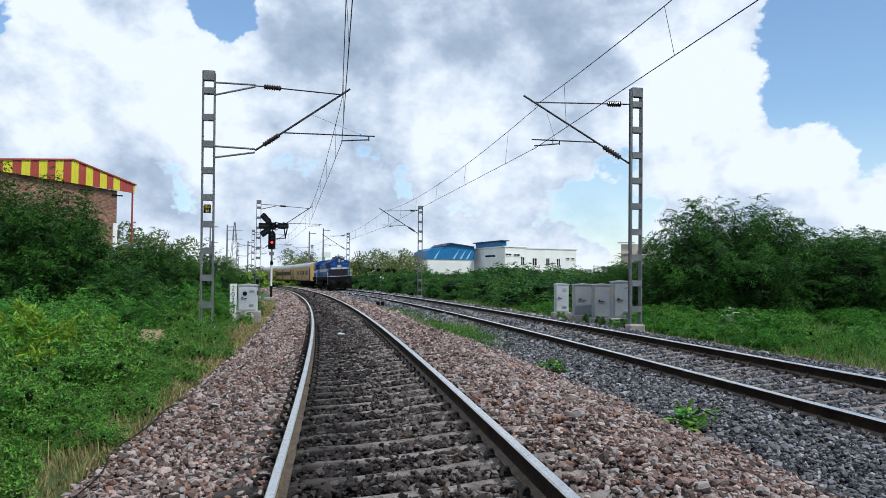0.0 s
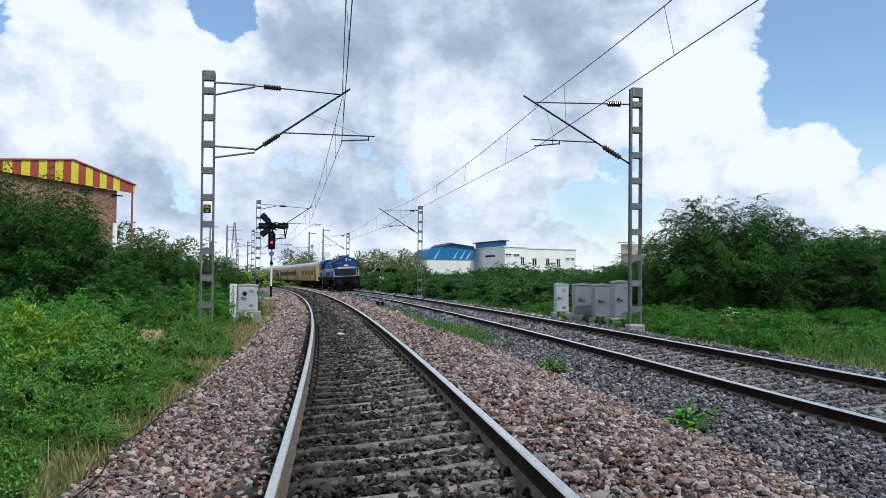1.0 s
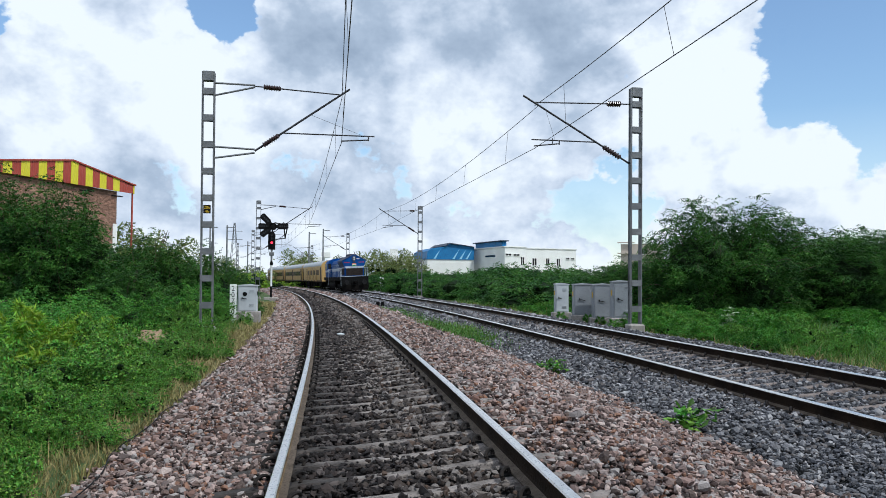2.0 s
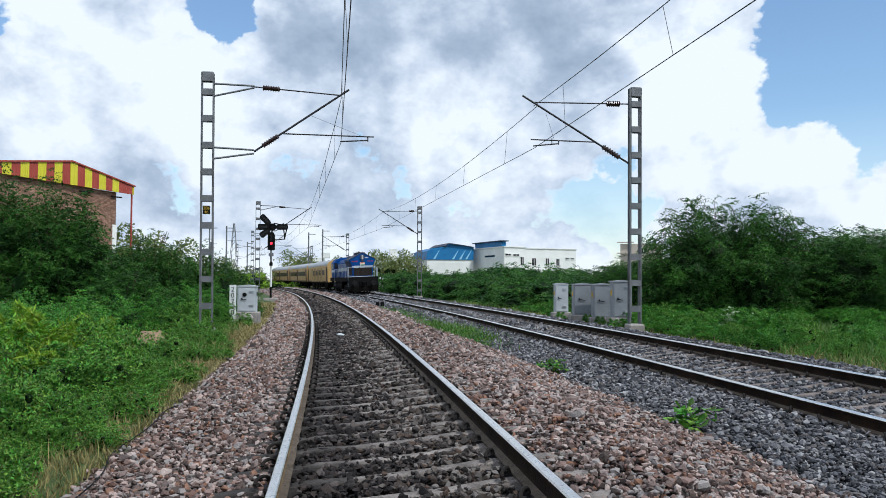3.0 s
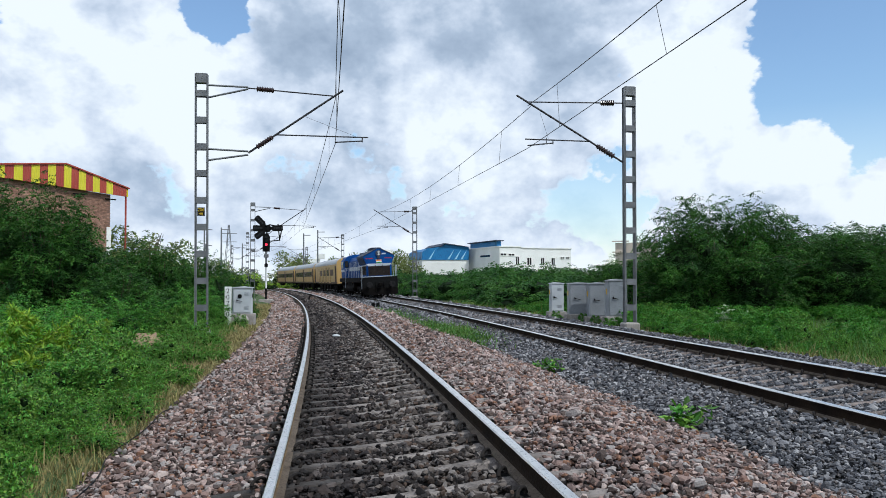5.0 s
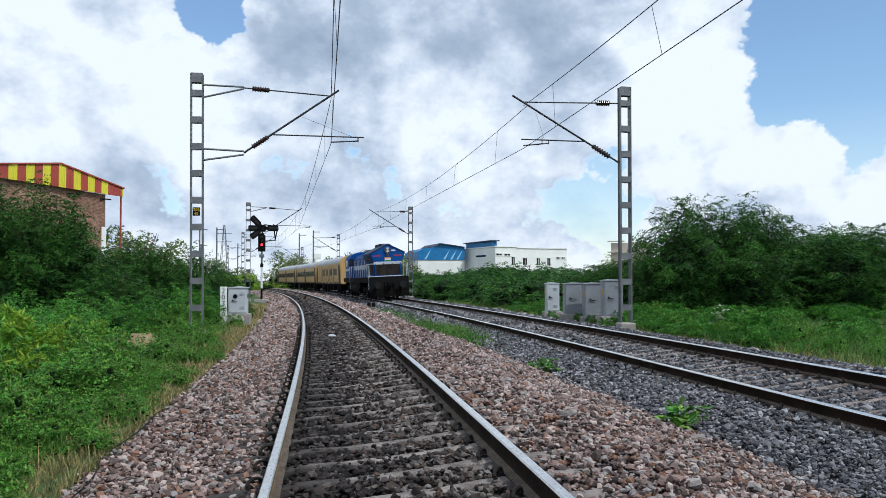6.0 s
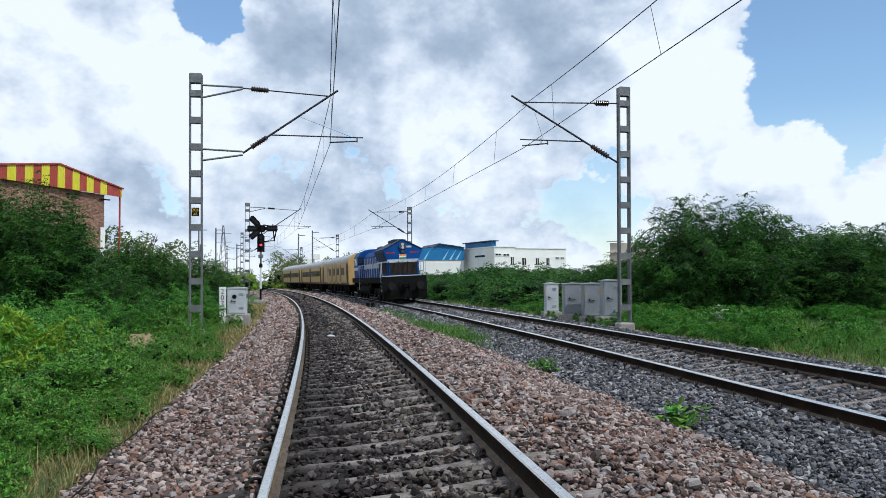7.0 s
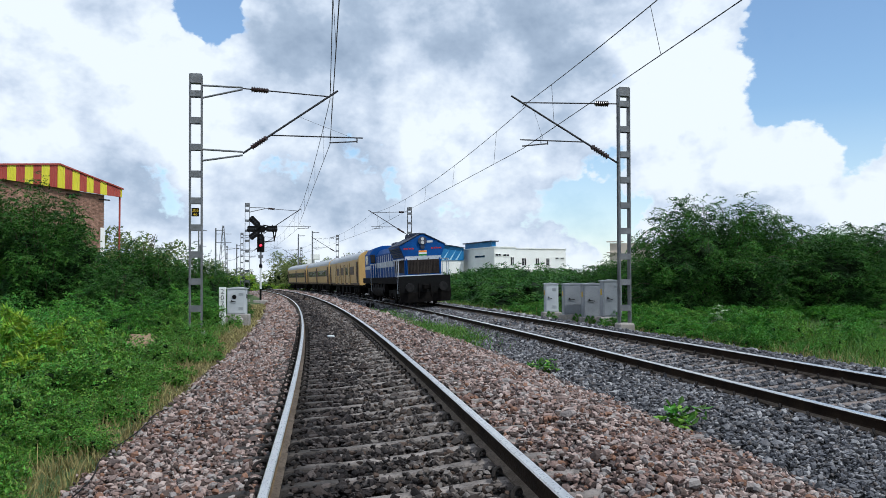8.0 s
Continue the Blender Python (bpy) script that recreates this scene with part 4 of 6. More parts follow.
def build_coach(van):
    t = thing("passenger_coach", Matrix.Identity(4), "yellow and brown passenger coach with a grey roof" + (" and luggage doors" if van else ""), "railway coach", "coaches of the train")
    hl = 11.85
    side = [(-1.62, 1.15), (1.62, 1.15), (1.62, 3.30), (-1.62, 3.30)]
    bm = B()
    prism(bm, side, -hl, hl)
    part("body", bm, COACH, t)
    roof = [(1.63, 3.302)] + [(1.63 * math.cos(a) ** .8, 3.302 + .74 * math.sin(a)) for a in [math.pi / 2 * i / 7 for i in range(1, 7)]] + [(0, 4.045)]
    roof = roof + [(-x, z) for x, z in roof[-2::-1]]
    bm = B()
    prism(bm, roof, -hl + .25, hl - .25)
    part("roof", bm, COACH_ROOF, t, smooth=False)
    for y in (-hl + .0, hl - .25):
        bm = B()
        prism(bm, [(x * .995, z - .004) for x, z in roof], y, y + .25)
        part("roof_end", bm, COACH, t)
    for k in range(5):
        for sx in (-.45, .45):
            bm = B()
            rod(bm, (sx, -9 + k * 4.5, 3.9), (sx, -9 + k * 4.5, 4.1), .16, 10)
            part("roof_vent", bm, COACH_ROOF, t)
    bm = B()
    box(bm, (-1.4, -hl, .95), (1.4, hl, 1.15), .02)
    for y, w in ((-2.5, 1.6), (0.6, 1.2), (3.2, .9)):
        box(bm, (-1.35, y - w / 2, .38), (1.35, y + w / 2, .98), .04)
    part("underframe", bm, GRIME, t)
    for y in (7.4, -7.4):
        bogie(t, y, 2)
    for y in (hl, -hl):
        s = 1 if y > 0 else -1
        bm = B()
        box(bm, (-.65, min(y, y + s * .38), 1.2), (.65, max(y, y + s * .38), 3.3), .03)
        part("vestibule_bellows", bm, BLACK, t)
        for sx in (-1, 1):
            bm = B()
            rod(bm, (sx * .98, y, 1.1), (sx * .98, y + s * .4, 1.1), .2, 14)
            part("buffer", bm, GRIME, t)
    doors = [-hl + .55, hl - 1.45] + ([-2.4, 1.2, 4.6, -6.0] if van else [-.45])
    for sx in (-1, 1):
        bm = B()
        prism(bm, [(sx * 1.63 - .012, 2.05), (sx * 1.63 + .012, 2.05), (sx * 1.63 + .012, 2.75), (sx * 1.63 - .012, 2.75)], -hl + (6.5 if van else 1.9), hl - (3.2 if van else 1.9))
        part("window_band", bm, COACH_BROWN, t)
        bm = B()
        prism(bm, [(sx * 1.625 - .012, 1.16), (sx * 1.625 + .012, 1.16), (sx * 1.625 + .012, 1.32), (sx * 1.625 - .012, 1.32)], -hl + .01, hl - .01)
        part("lower_band", bm, COACH_BROWN, t)
        for y in doors:
            wd = 1.5 if van and abs(y) < 8 else .85
            bm = B()
            box(bm, (sx * 1.645 - .02, y, 1.2), (sx * 1.645 + .02, y + wd, 3.12), .01)
            d = part("door", bm, COACH_BROWN if not van or abs(y) > 8 else COACH, t)
            for e0, e1 in ((y + .1, y + .26), (y + wd - .24, y + wd - .1)):
                bm = B()
                box(bm, (sx * 1.66 - .012, e0, 1.35), (sx * 1.66 + .012, e1, 3.0))
                part("door_edge", bm, BLACK, d)
        n = 8 if van else 17
        for k in range(n):
            y = -hl + 2.2 + k * 1.13 if not van else -2 + k * 1.1
            if any(a - 1.0 < y < a + 1.6 for a in doors):
                continue
            bm = B()
            box(bm, (sx * 1.65 - .012, y, 2.12), (sx * 1.65 + .012, y + .72, 2.68), .005)
            part("window", bm, DARK_GLASS, t)
    return t


# ---- lineside equipment ----
def build_cabinet(m, w, d, hgt, mat, plinth, label):
    """A location cabinet; x across the door, y depth, door at -y."""
    t = thing("equipment_cabinet", m, label, "cabinet", "location cabinets")
    bm = B()
    box(bm, (-w / 2, -d / 2, 0), (w / 2, d / 2, hgt), .012)
    part("body", bm, mat, t)
    bm = B()
    prism(bm, [(-w / 2 - .04, hgt), (w / 2 + .04, hgt), (w / 2 + .04, hgt + .03), (0, hgt + .075), (-w / 2 - .04, hgt + .03)], -d / 2 - .04, d / 2 + .04)
    part("roof", bm, mat, t)
    bm = B()
    box(bm, (-w / 2 + .04, -d / 2 - .025, .05), (w / 2 - .04, -d / 2 + .0, hgt - .06), .008)
    dr = part("door", bm, mat if mat is CABINET_LIGHT else CABINET_DOOR, t)
    for z in (.18, hgt - .28):
        for k in range(3):
            bm = B()
            box(bm, (w / 2 - .28, -d / 2 - .038, z + k * .045), (w / 2 - .1, -d / 2 - .02, z + k * .045 + .02), .003)
            part("louvre", bm, CABINET, dr)
    bm = B()
    rod(bm, (-w / 4, -d / 2 - .06, hgt * .52), (0, -d / 2 - .06, hgt * .49), .014, 6)
    box(bm, (-w / 4 - .02, -d / 2 - .065, hgt * .5), (-w / 4 + .02, -d / 2 - .02, hgt * .56))
    part("handle", bm, BLACK, dr)
    for sx in (-1, 1):
        bm = B()
        box(bm, (sx * w / 2 - .015, -.1, hgt * .62), (sx * w / 2 + .015, .1, hgt * .78), .004)
        part("side_vent", bm, YELLOW if sx < 0 else BLACK, t)
    bm = B()
    box(bm, (-w / 2 - .12, -d / 2 - .12, -plinth - .25), (w / 2 + .12, d / 2 + .12, 0), .02)
    part("plinth", bm, CONCRETE, t, "concrete plinth")
    return t


def build_boxes():
    up = -8
    for s, off, z, w, d, hgt, mat, lab in (
            (33.7, 10.02, -.12, .58, .5, 1.22, CABINET_LIGHT, "slim pale grey steel location cabinet on a plinth"),
            (31.6, 10.30, -.14, .92, .55, 1.24, CABINET, "wide grey steel location cabinet with louvred door"),
            (30.5, 10.72, -.2, .88, .55, 1.30, CABINET, "grey steel location cabinet with scratched door"),
            (29.1, 10.88, -.13, .72, .62, 1.36, CABINET, "tall dark-doored steel location cabinet")):
        build_cabinet(along(s, off, z) @ pose(0, 0, 0, 0, 0, up - 2), w, d, hgt, mat, .3, lab)
    t = build_cabinet(along(33.0, -3.42, -.03) @ pose(0, 0, 0, 0, 0, -4), .74, .5, 1.02, CABINET_LIGHT, .35, "pale grey signal cabinet with a round vent beside a kilometre post")
    bm = B()
    rod(bm, (-.08, -.3, .70), (-.08, -.27, .70), .085, 20)
    part("round_vent", bm, BLACK, t)
    p = thing("kilometre_post", along(32.2, -3.93, -.30) @ pose(0, 0, 0, 0, 0, -6), "white kilometre post with black figures 207 0", "post")
    bm = B()
    box(bm, (-.13, -.03, -.4), (.13, .03, 1.36), .01)
    part("slab", bm, WHITE, p)
    for ch, z in (("2", 1.10), ("0", .86), ("7", .62), ("0", .20)):
        letter("figure", ch, pose(0, -.033, z, 90, 0, 0), .27, BLACK, p)
    bm = B()
    box(bm, (-.08, -.036, .48), (.08, -.029, .52))
    part("dash", bm, BLACK, p)
    st = B()
    bmesh.ops.create_icosphere(st, subdivisions=3, radius=.24)
    for v in st.verts:
        v.co *= 1 + .18 * noise.noise(v.co * 4)
        v.co.z *= .75
    o = part("stone", st, CONCRETE, smooth=True)
    o.matrix_world = along(32.3, -3.38, -.22)
    tagged(o, "pale rounded boundary stone in the grass", "stone")


def build_signal():
    t = thing("railway_signal", along(67.6, -3.1, -.35), "colour-light railway signal showing red, with route indicator arms", "signal")
    seg = [(0.05, 1.0, BLACK), (1.0, 2.75, WHITE), (2.75, 3.1, BLACK)]
    for a, b, mt in seg:
        bm = B()
        rod(bm, (0, 0, a), (0, 0, b), .085, 14)
        part("post", bm, mt, t)
    bm = B()
    rod(bm, (0, 0, 3.1), (0, 0, 4.6), .08, 12)
    part("post", bm, GALV, t)
    bm = B()
    box(bm, (-.6, -.35, -.3), (.6, .35, .08), .04)
    part("footing", bm, CONCRETE, t)
    for z, r in ((2.75, .14), (3.55, .2), (4.05, .13)):
        bm = B()
        box(bm, (-r, -.12, z), (r, .12, z + .28), .03)
        part("bracket", bm, BLACK if z != 3.55 else GALV, t)
    bm = B()
    box(bm, (-.22, -.12, 4.1), (.22, .14, 5.35), .05)
    prism(bm, [(-.3, 4.05), (.3, 4.05), (.3, 5.3), (.15, 5.55), (-.15, 5.55), (-.3, 5.3)], -.10, -.08)
    hd = part("signal_head", bm, BLACK, t)
    for z, on in ((4.62, True), (4.95, False), (5.25, False)):
        bm = B()
        rod(bm, (0, -.13, z), (0, -.15, z), .10, 18)
        part("lens", bm, RED_GLOW if on else DARK_GLASS, hd)
        bm = B()
        prism(bm, [(.13 * math.cos(a), z + .13 * math.sin(a)) for a in [math.pi * i / 10 for i in range(11)]] + [(.115 * math.cos(a), z + .115 * math.sin(a)) for a in [math.pi * i / 10 for i in range(10, -1, -1)]], -.38, -.12)
        part("hood", bm, BLACK, hd)
    # route indicator arms, like the fingers of a fan
    for ang, ln in ((135, 1.35), (180, 1.2), (218, 1.25), (2, 1.25)):
        a = radians(ang)
        bm = B()
        pts = [(ln * u, w) for u, w in ((.1, .16), (.25, .13), (.38, .24), (.93, .25), (1.0, .15))]
        pts = pts + [(u, -w) for u, w in pts[::-1]]
        prism(bm, pts, -.16, .1)
        bmesh.ops.rotate(bm, verts=bm.verts, cent=(0, 0, 0), matrix=Matrix.Rotation(-a, 3, 'Y'))
        bmesh.ops.translate(bm, verts=bm.verts, vec=(.1, 0, 5.98))
        arm = part("route_arm", bm, BLACK, t)
        for k in range(4):
            bm = B()
            u = ln * (.45 + k * .15)
            c = Vector((u * math.cos(a) + .1, -.165, 5.98 + u * math.sin(a)))
            rod(bm, c, c - Vector((0, .02, 0)), .07, 10)
            part("lamp", bm, DARK_GLASS, arm)
    bm = B()
    rod(bm, (.1, -.16, 5.98), (.1, .12, 5.98), .3, 18)
    rod(bm, (0, 0, 5.4), (.1, 0, 6.0), .06, 8)
    part("hub", bm, BLACK, t)
    bm = B()
    rod(bm, (.95, 0, 6.35), (1.1, 0, 4.95), .05, 6), rod(bm, (1.1, 0, 5.0), (.1, 0, 4.9), .04, 6), rod(bm, (.2, 0, 6.3), (1.3, 0, 6.1), .05, 6), rod(bm, (1.3, 0, 6.1), (1.08, 0, 5.0), .05, 6)
    part("ladder_frame", bm, BLACK, t)


RED_GLOW = glowing("red_signal_light", (1.0, 0.03, 0.06), 3.0)


# ---- buildings ----
BRICK = material("brown_brick", (0.27, 0.15, 0.105), (0.38, 0.23, 0.165), 2.0, 0.9, 0.3, 20, obj=0.3, c3=(0.20, 0.115, 0.08))
BRICK_COURSE = material("brown_brick_courses", (0.27, 0.15, 0.105), (0.38, 0.23, 0.165), 2.0, 0.9, 0.3, 20, island=0.35, c3=(0.20, 0.115, 0.08))
MORTAR = material("grey_mortar", (0.16, 0.125, 0.10), (0.24, 0.19, 0.16), 1.5, 0.95, 0.4, 25)
SHEET_RED = material("red_sheet_metal", (0.33, 0.055, 0.04), (0.40, 0.075, 0.05), 0.8, 0.5, 0.05)
SHEET_YELLOW = material("yellow_sheet_metal", (0.62, 0.56, 0.03), (0.70, 0.63, 0.05), 0.8, 0.5, 0.05)
PLASTER = material("white_plaster", (0.7920, 0.7810, 0.7480), (0.8800, 0.8690, 0.8360), 0.35, 0.9, 0.1, 6, c3=(0.7260, 0.7040, 0.6600))
PLASTER_TAN = material("tan_plaster", (0.50, 0.43, 0.36), (0.58, 0.50, 0.43), 0.35, 0.9, 0.1, 6)
BLUE_SHEET = material("blue_roofing_sheet", (0.02, 0.15, 0.36), (0.03, 0.20, 0.44), 0.25, 0.5, 0.1, 4, c3=(0.02, 0.12, 0.30))
BLUE_PALE = material("pale_blue_paint", (0.30, 0.55, 0.72), (0.38, 0.62, 0.76), 0.6, 0.6, 0.0)


def build_shed():
    """Brick shed; its gable front carries a fascia of striped sheets. -x runs along the front, y into the building."""
    dx = Vector((0.27, 0.963, 0))
    rot = Matrix(((dx.x, -dx.y, 0, -24.3), (dx.y, dx.x, 0, 62.0), (0, 0, 1, 0), (0, 0, 0, 1)))
    t = thing("brick_shed", rot, "unfinished brick shed under a red and yellow striped gable fascia", "shed")
    W, PX, peak, eave, low = 13.6, 6.8, 9.5, 8.5, 7.88
    top = lambda u: peak - (peak - eave) * abs(u - PX) / PX
    edges = [0, .16] + [1.75 + .74 * k for k in range(16)] + [W]
    for i, (x0, x1) in enumerate(zip(edges, edges[1:])):
        bm = B()
        us = sorted([x0 + (x1 - x0) * k / 10 for k in range(11)] + ([PX] if x0 + .02 < PX < x1 - .02 else []))
        vs = []
        for k, u in enumerate(us):
            y = -.03 if k % 2 else 0.0
            vs.append([bm.verts.new((-u, yy, zz)) for yy, zz in ((-.02 + y, low), (-.02 + y, top(u)), (.04, top(u)), (.04, low))])
        for p, q in zip(vs, vs[1:]):
            for j in range(4):
                bm.faces.new((p[j], q[j], q[(j + 1) % 4], p[(j + 1) % 4]))
        bm.faces.new(vs[0]), bm.faces.new(vs[-1][::-1])
        part("fascia_sheet", bm, SHEET_YELLOW if i in (0, 2, 4, 6, 8, 10, 12, 14, 16) else SHEET_RED, t)
    bm = B()
    prism(bm, [(.1, eave), (-PX, peak), (-W - .1, eave), (-W - .1, eave + .1), (-PX, peak + .1), (.1, eave + .1)], -.12, 16)
    part("roof", bm, SHEET_RED, t, "red sheet-metal roof")
    bm = B()
    box(bm, (-W, .3, -2.2), (-1.65, .53, 7.9)), box(bm, (-1.88, .534, -2.2), (-1.65, 15, 7.9))
    part("wall", bm, MORTAR, t, "brown brick wall")
    bm = B()
    box(bm, (-2.1, .2, 3.2), (-1.62, .3, 5.4), .02)
    part("plaster_patch", bm, PLASTER, t)
    for x, z in ((-1.2, 7.55), (-4.6, 7.6)):
        bm = B()
        rod(bm, (x, .15, z), (x - 1.2, .15, z - .05), .05, 6)
        part("rafter_end", bm, BLACK, t)
    bm = B()
    rod(bm, (-.08, .1, -2.2), (-.08, .1, 8.0), .07, 10)
    part("steel_post", bm, SHEET_RED, t, "slim red steel corner post")
    me = bpy.data.meshes.new("brick")
    bm = B()
    box(bm, (0, 0, 0), (.25, .06, .085), .006)
    bm.to_mesh(me), bm.free()
    me.materials.append(BRICK)
    r = random.Random(8)
    for j in range(15):
        for i in range(20):      # the courses under the fascia
            o = new("brick", me)
            o.parent = t
            o.matrix_basis = pose(-1.93 - i * .27 - (j % 2) * .13, .25 + r.uniform(-.015, .01), 6.4 + j * .1)
    # the rest of the coursing, down to the trees
    cols, rows = 44, 44
    base = np.array([(x, y, z) for x in (0, .25) for y in (0, .06) for z in (0, .085)])
    quads = np.array([(0, 1, 3, 2), (4, 6, 7, 5), (0, 4, 5, 1), (2, 3, 7, 6), (0, 2, 6, 4), (1, 5, 7, 3)])
    at_ = np.array([(-1.93 - i * .27 - (j % 2) * .13, .25 + r.uniform(-.02, .01), 7.8 - j * .1) for j in range(rows) for i in range(cols) if (i >= 20 or j >= 15) and i * .27 < 11.3])
    V = (base[None] + at_[:, None]).reshape(-1, 3)
    F = (np.arange(len(at_))[:, None, None] * 8 + quads[None]).reshape(-1, 4)
    tagged(link("brickwork", fast_mesh("brickwork", V, F), BRICK_COURSE, t), kind="stuff")


def window(t, x, y, z, w, h, face=-1):
    bm = B()
    box(bm, (x - w / 2, y - .03, z), (x + w / 2, y + .08, z + h), .01)
    o = part("window", bm, DARK_GLASS, t)
    bm = B()
    box(bm, (x - w / 2 - .1, y - .12, z - .12), (x + w / 2 + .1, y, z - .02))
    box(bm, (x - w / 2 - .1, y - .2, z + h), (x + w / 2 + .1, y, z + h + .1))
    box(bm, (x - .04, y - .06, z), (x + .04, y - .02, z + h))
    part("frame", bm, PLASTER, o)


def build_white_building():
    """A long white block with a lower blue-sheeted hall beside it; x to the right."""
    t = thing("white_building", pose(12.9, 165, -1.2, 0, 0, 22), "long white plastered two-storey building with small windows", "building")
    bm = B()
    box(bm, (0, 0, 0), (5.0, 16, 9.3), .03)
    part("wall", bm, PLASTER, t)
    bm = B()
    box(bm, (5.004, .3, 0), (17.5, 16, 9.1), .03)
    part("wall", bm, PLASTER, t)
    bm = B()
    box(bm, (-.15, -.15, 9.3), (5.1, 16.1, 9.55), .02), box(bm, (5.11, .15, 9.1), (17.6, 16.1, 9.3), .02)
    part("parapet", bm, PLASTER, t)
    bm = B()
    box(bm, (-.02, 0.5, 0), (0.0, 15.5, 6.8))
    part("drain_pipe", bm, PLASTER, t)
    for x, y0, z, w, h in ((.9, 0, 7.6, 1.2, .35), (2.8, 0, 7.55, 1.3, .35), (4.4, 0, 6.2, .0, 0)):
        if w:
            window(t, x, y0, z, w, h)
    for x in (7.2, 10.4, 13.0):
        window(t, x, .3, 5.6, .75 if x != 7.2 else .95, 1.5)
    for x in (15.3, 16.6):
        window(t, x, .3, 7.0, .7, .3)
    window(t, 4.2, 0, 5.6, .7, 1.7)
    bm = B()
    box(bm, (6.2, -1.0, 3.9), (9.5, .3, 4.2), .03)
    part("canopy", bm, PLASTER_TAN, t)
    # west face with its slot window
    bm = B()
    box(bm, (-.05, 4.5, 7.4), (.03, 9.5, 7.8))
    part("window", bm, DARK_GLASS, t)
    bm = B()
    box(bm, (-.1, 1.0, 9.3), (.9, 14.5, 10.6), .03)
    part("roof_room", bm, BLUE_SHEET, t, "blue-sheeted rooftop room")
    bm = B()
    box(bm, (-.5, .5, 10.6), (1.3, 15.2, 10.8), .02)
    part("roof_slab", bm, LOCO_ROOF, t)
    hall = thing("blue_hall", pose(6.9, 176, -1.2, 0, 0, 14), "long hall clad in blue sheets above a white wall", "hall")
    bm = B()
    box(bm, (-10.6, 0, 0), (0, 14, 6.9), .03)
    part("wall", bm, PLASTER, hall)
    bm = B()
    prism(bm, [(-10.8, 6.9), (0, 6.9), (0, 9.7), (-3, 10.1), (-5.8, 10.4), (-6.4, 9.8), (-9.4, 9.4), (-10.6, 8.7)], -.15, 14)
    part("cladding", bm, BLUE_SHEET, hall)
    for x in (-9.3, -5.0, -3.4, -2.0):
        bm = B()
        prism(bm, [(x, 7.0), (x + .5, 7.0), (x + 1.6, 9.2)], -.19, -.152)
        part("pale_streak", bm, BLUE_PALE, hall)
    bm = B()
    prism(bm, [(-6.4, 9.8), (-5.8, 10.4), (-3, 10.1), (0, 9.7), (.3, 9.75), (-3, 10.25), (-5.7, 10.6), (-6.8, 9.9)], -.6, 14.3)
    part("roof_edge", bm, LOCO_ROOF, hall)
    tan = thing("tan_building", pose(39.6, 176, -1.2, 0, 0, -16), "distant tan plastered building with ledges", "building")
    bm = B()
    box(bm, (0, 0, 0), (9, 10, 10.6), .03)
    part("wall", bm, PLASTER_TAN, tan)
    for z in (8.4, 10.8):
        bm = B()
        box(bm, (-.7, -.5, z), (3.0, 0, z + .25))
        part("ledge", bm, PLASTER_TAN, tan)
    window(tan, 5, 0, 8.4, 1.2, 1.3)
    far = thing("far_house", pose(-16.5, 245, -1.2, 0, 0, 5), "distant white house with a stair tower", "house")
    bm = B()
    box(bm, (0, 0, 0), (8, 9, 9.5), .03), box(bm, (.2, 1, 9.5), (2.6, 6, 12.0), .03)
    part("wall", bm, PLASTER, far)
    for x in (3.4, 5.9):
        window(far, x, 0, 6.6, 1.3, 1.5)
    far2 = thing("far_house", pose(-42, 245, -1.2, 0, 0, 5), "distant white house among trees", "house")
    bm = B()
    box(bm, (0, 0, 0), (5, 9, 9.2), .03), box(bm, (4.2, 1, 9.2), (6.8, 6, 10.8), .03)
    part("wall", bm, PLASTER, far2)
    window(far2, 2.5, 0, 6.6, 1.2, 1.4)


# ---- plants ----
def leaf_arrays(P, D, ln, wd, seed):
    """Folded leaf blades at P pointing along D, each on a midrib."""
    g = np.random.default_rng(seed)
    n = len(P)
    D = D / (np.linalg.norm(D, axis=1, keepdims=True) + 1e-9)
    A = np.cross(D, np.array([0, 0, 1.0]) + g.normal(0, .55, (n, 3)))
    A /= np.linalg.norm(A, axis=1, keepdims=True) + 1e-9
    U = np.cross(A, D)
    L = (ln * np.exp(g.normal(0, .3, n)))[:, None]
    Wd = (wd * np.exp(g.normal(0, .25, n)))[:, None]
    V = np.stack([P, P + D * L * .5 + A * Wd - U * Wd * .35, P + D * L, P + D * L * .5 - A * Wd - U * Wd * .35], 1).reshape(-1, 3)
    i = np.arange(n)[:, None] * 4
    return V, np.concatenate([i + np.array([[0, 1, 2]]), i + np.array([[0, 2, 3]])])


def ball(sub):
    bm = B()
    bmesh.ops.create_icosphere(bm, subdivisions=sub, radius=1)
    bm.verts.ensure_lookup_table()
    V = np.array([v.co[:] for v in bm.verts])
    F = np.array([[v.index for v in f.verts] for f in bm.faces])
    bm.free()
    return V, F


BALL_V, BALL_F = ball(1)


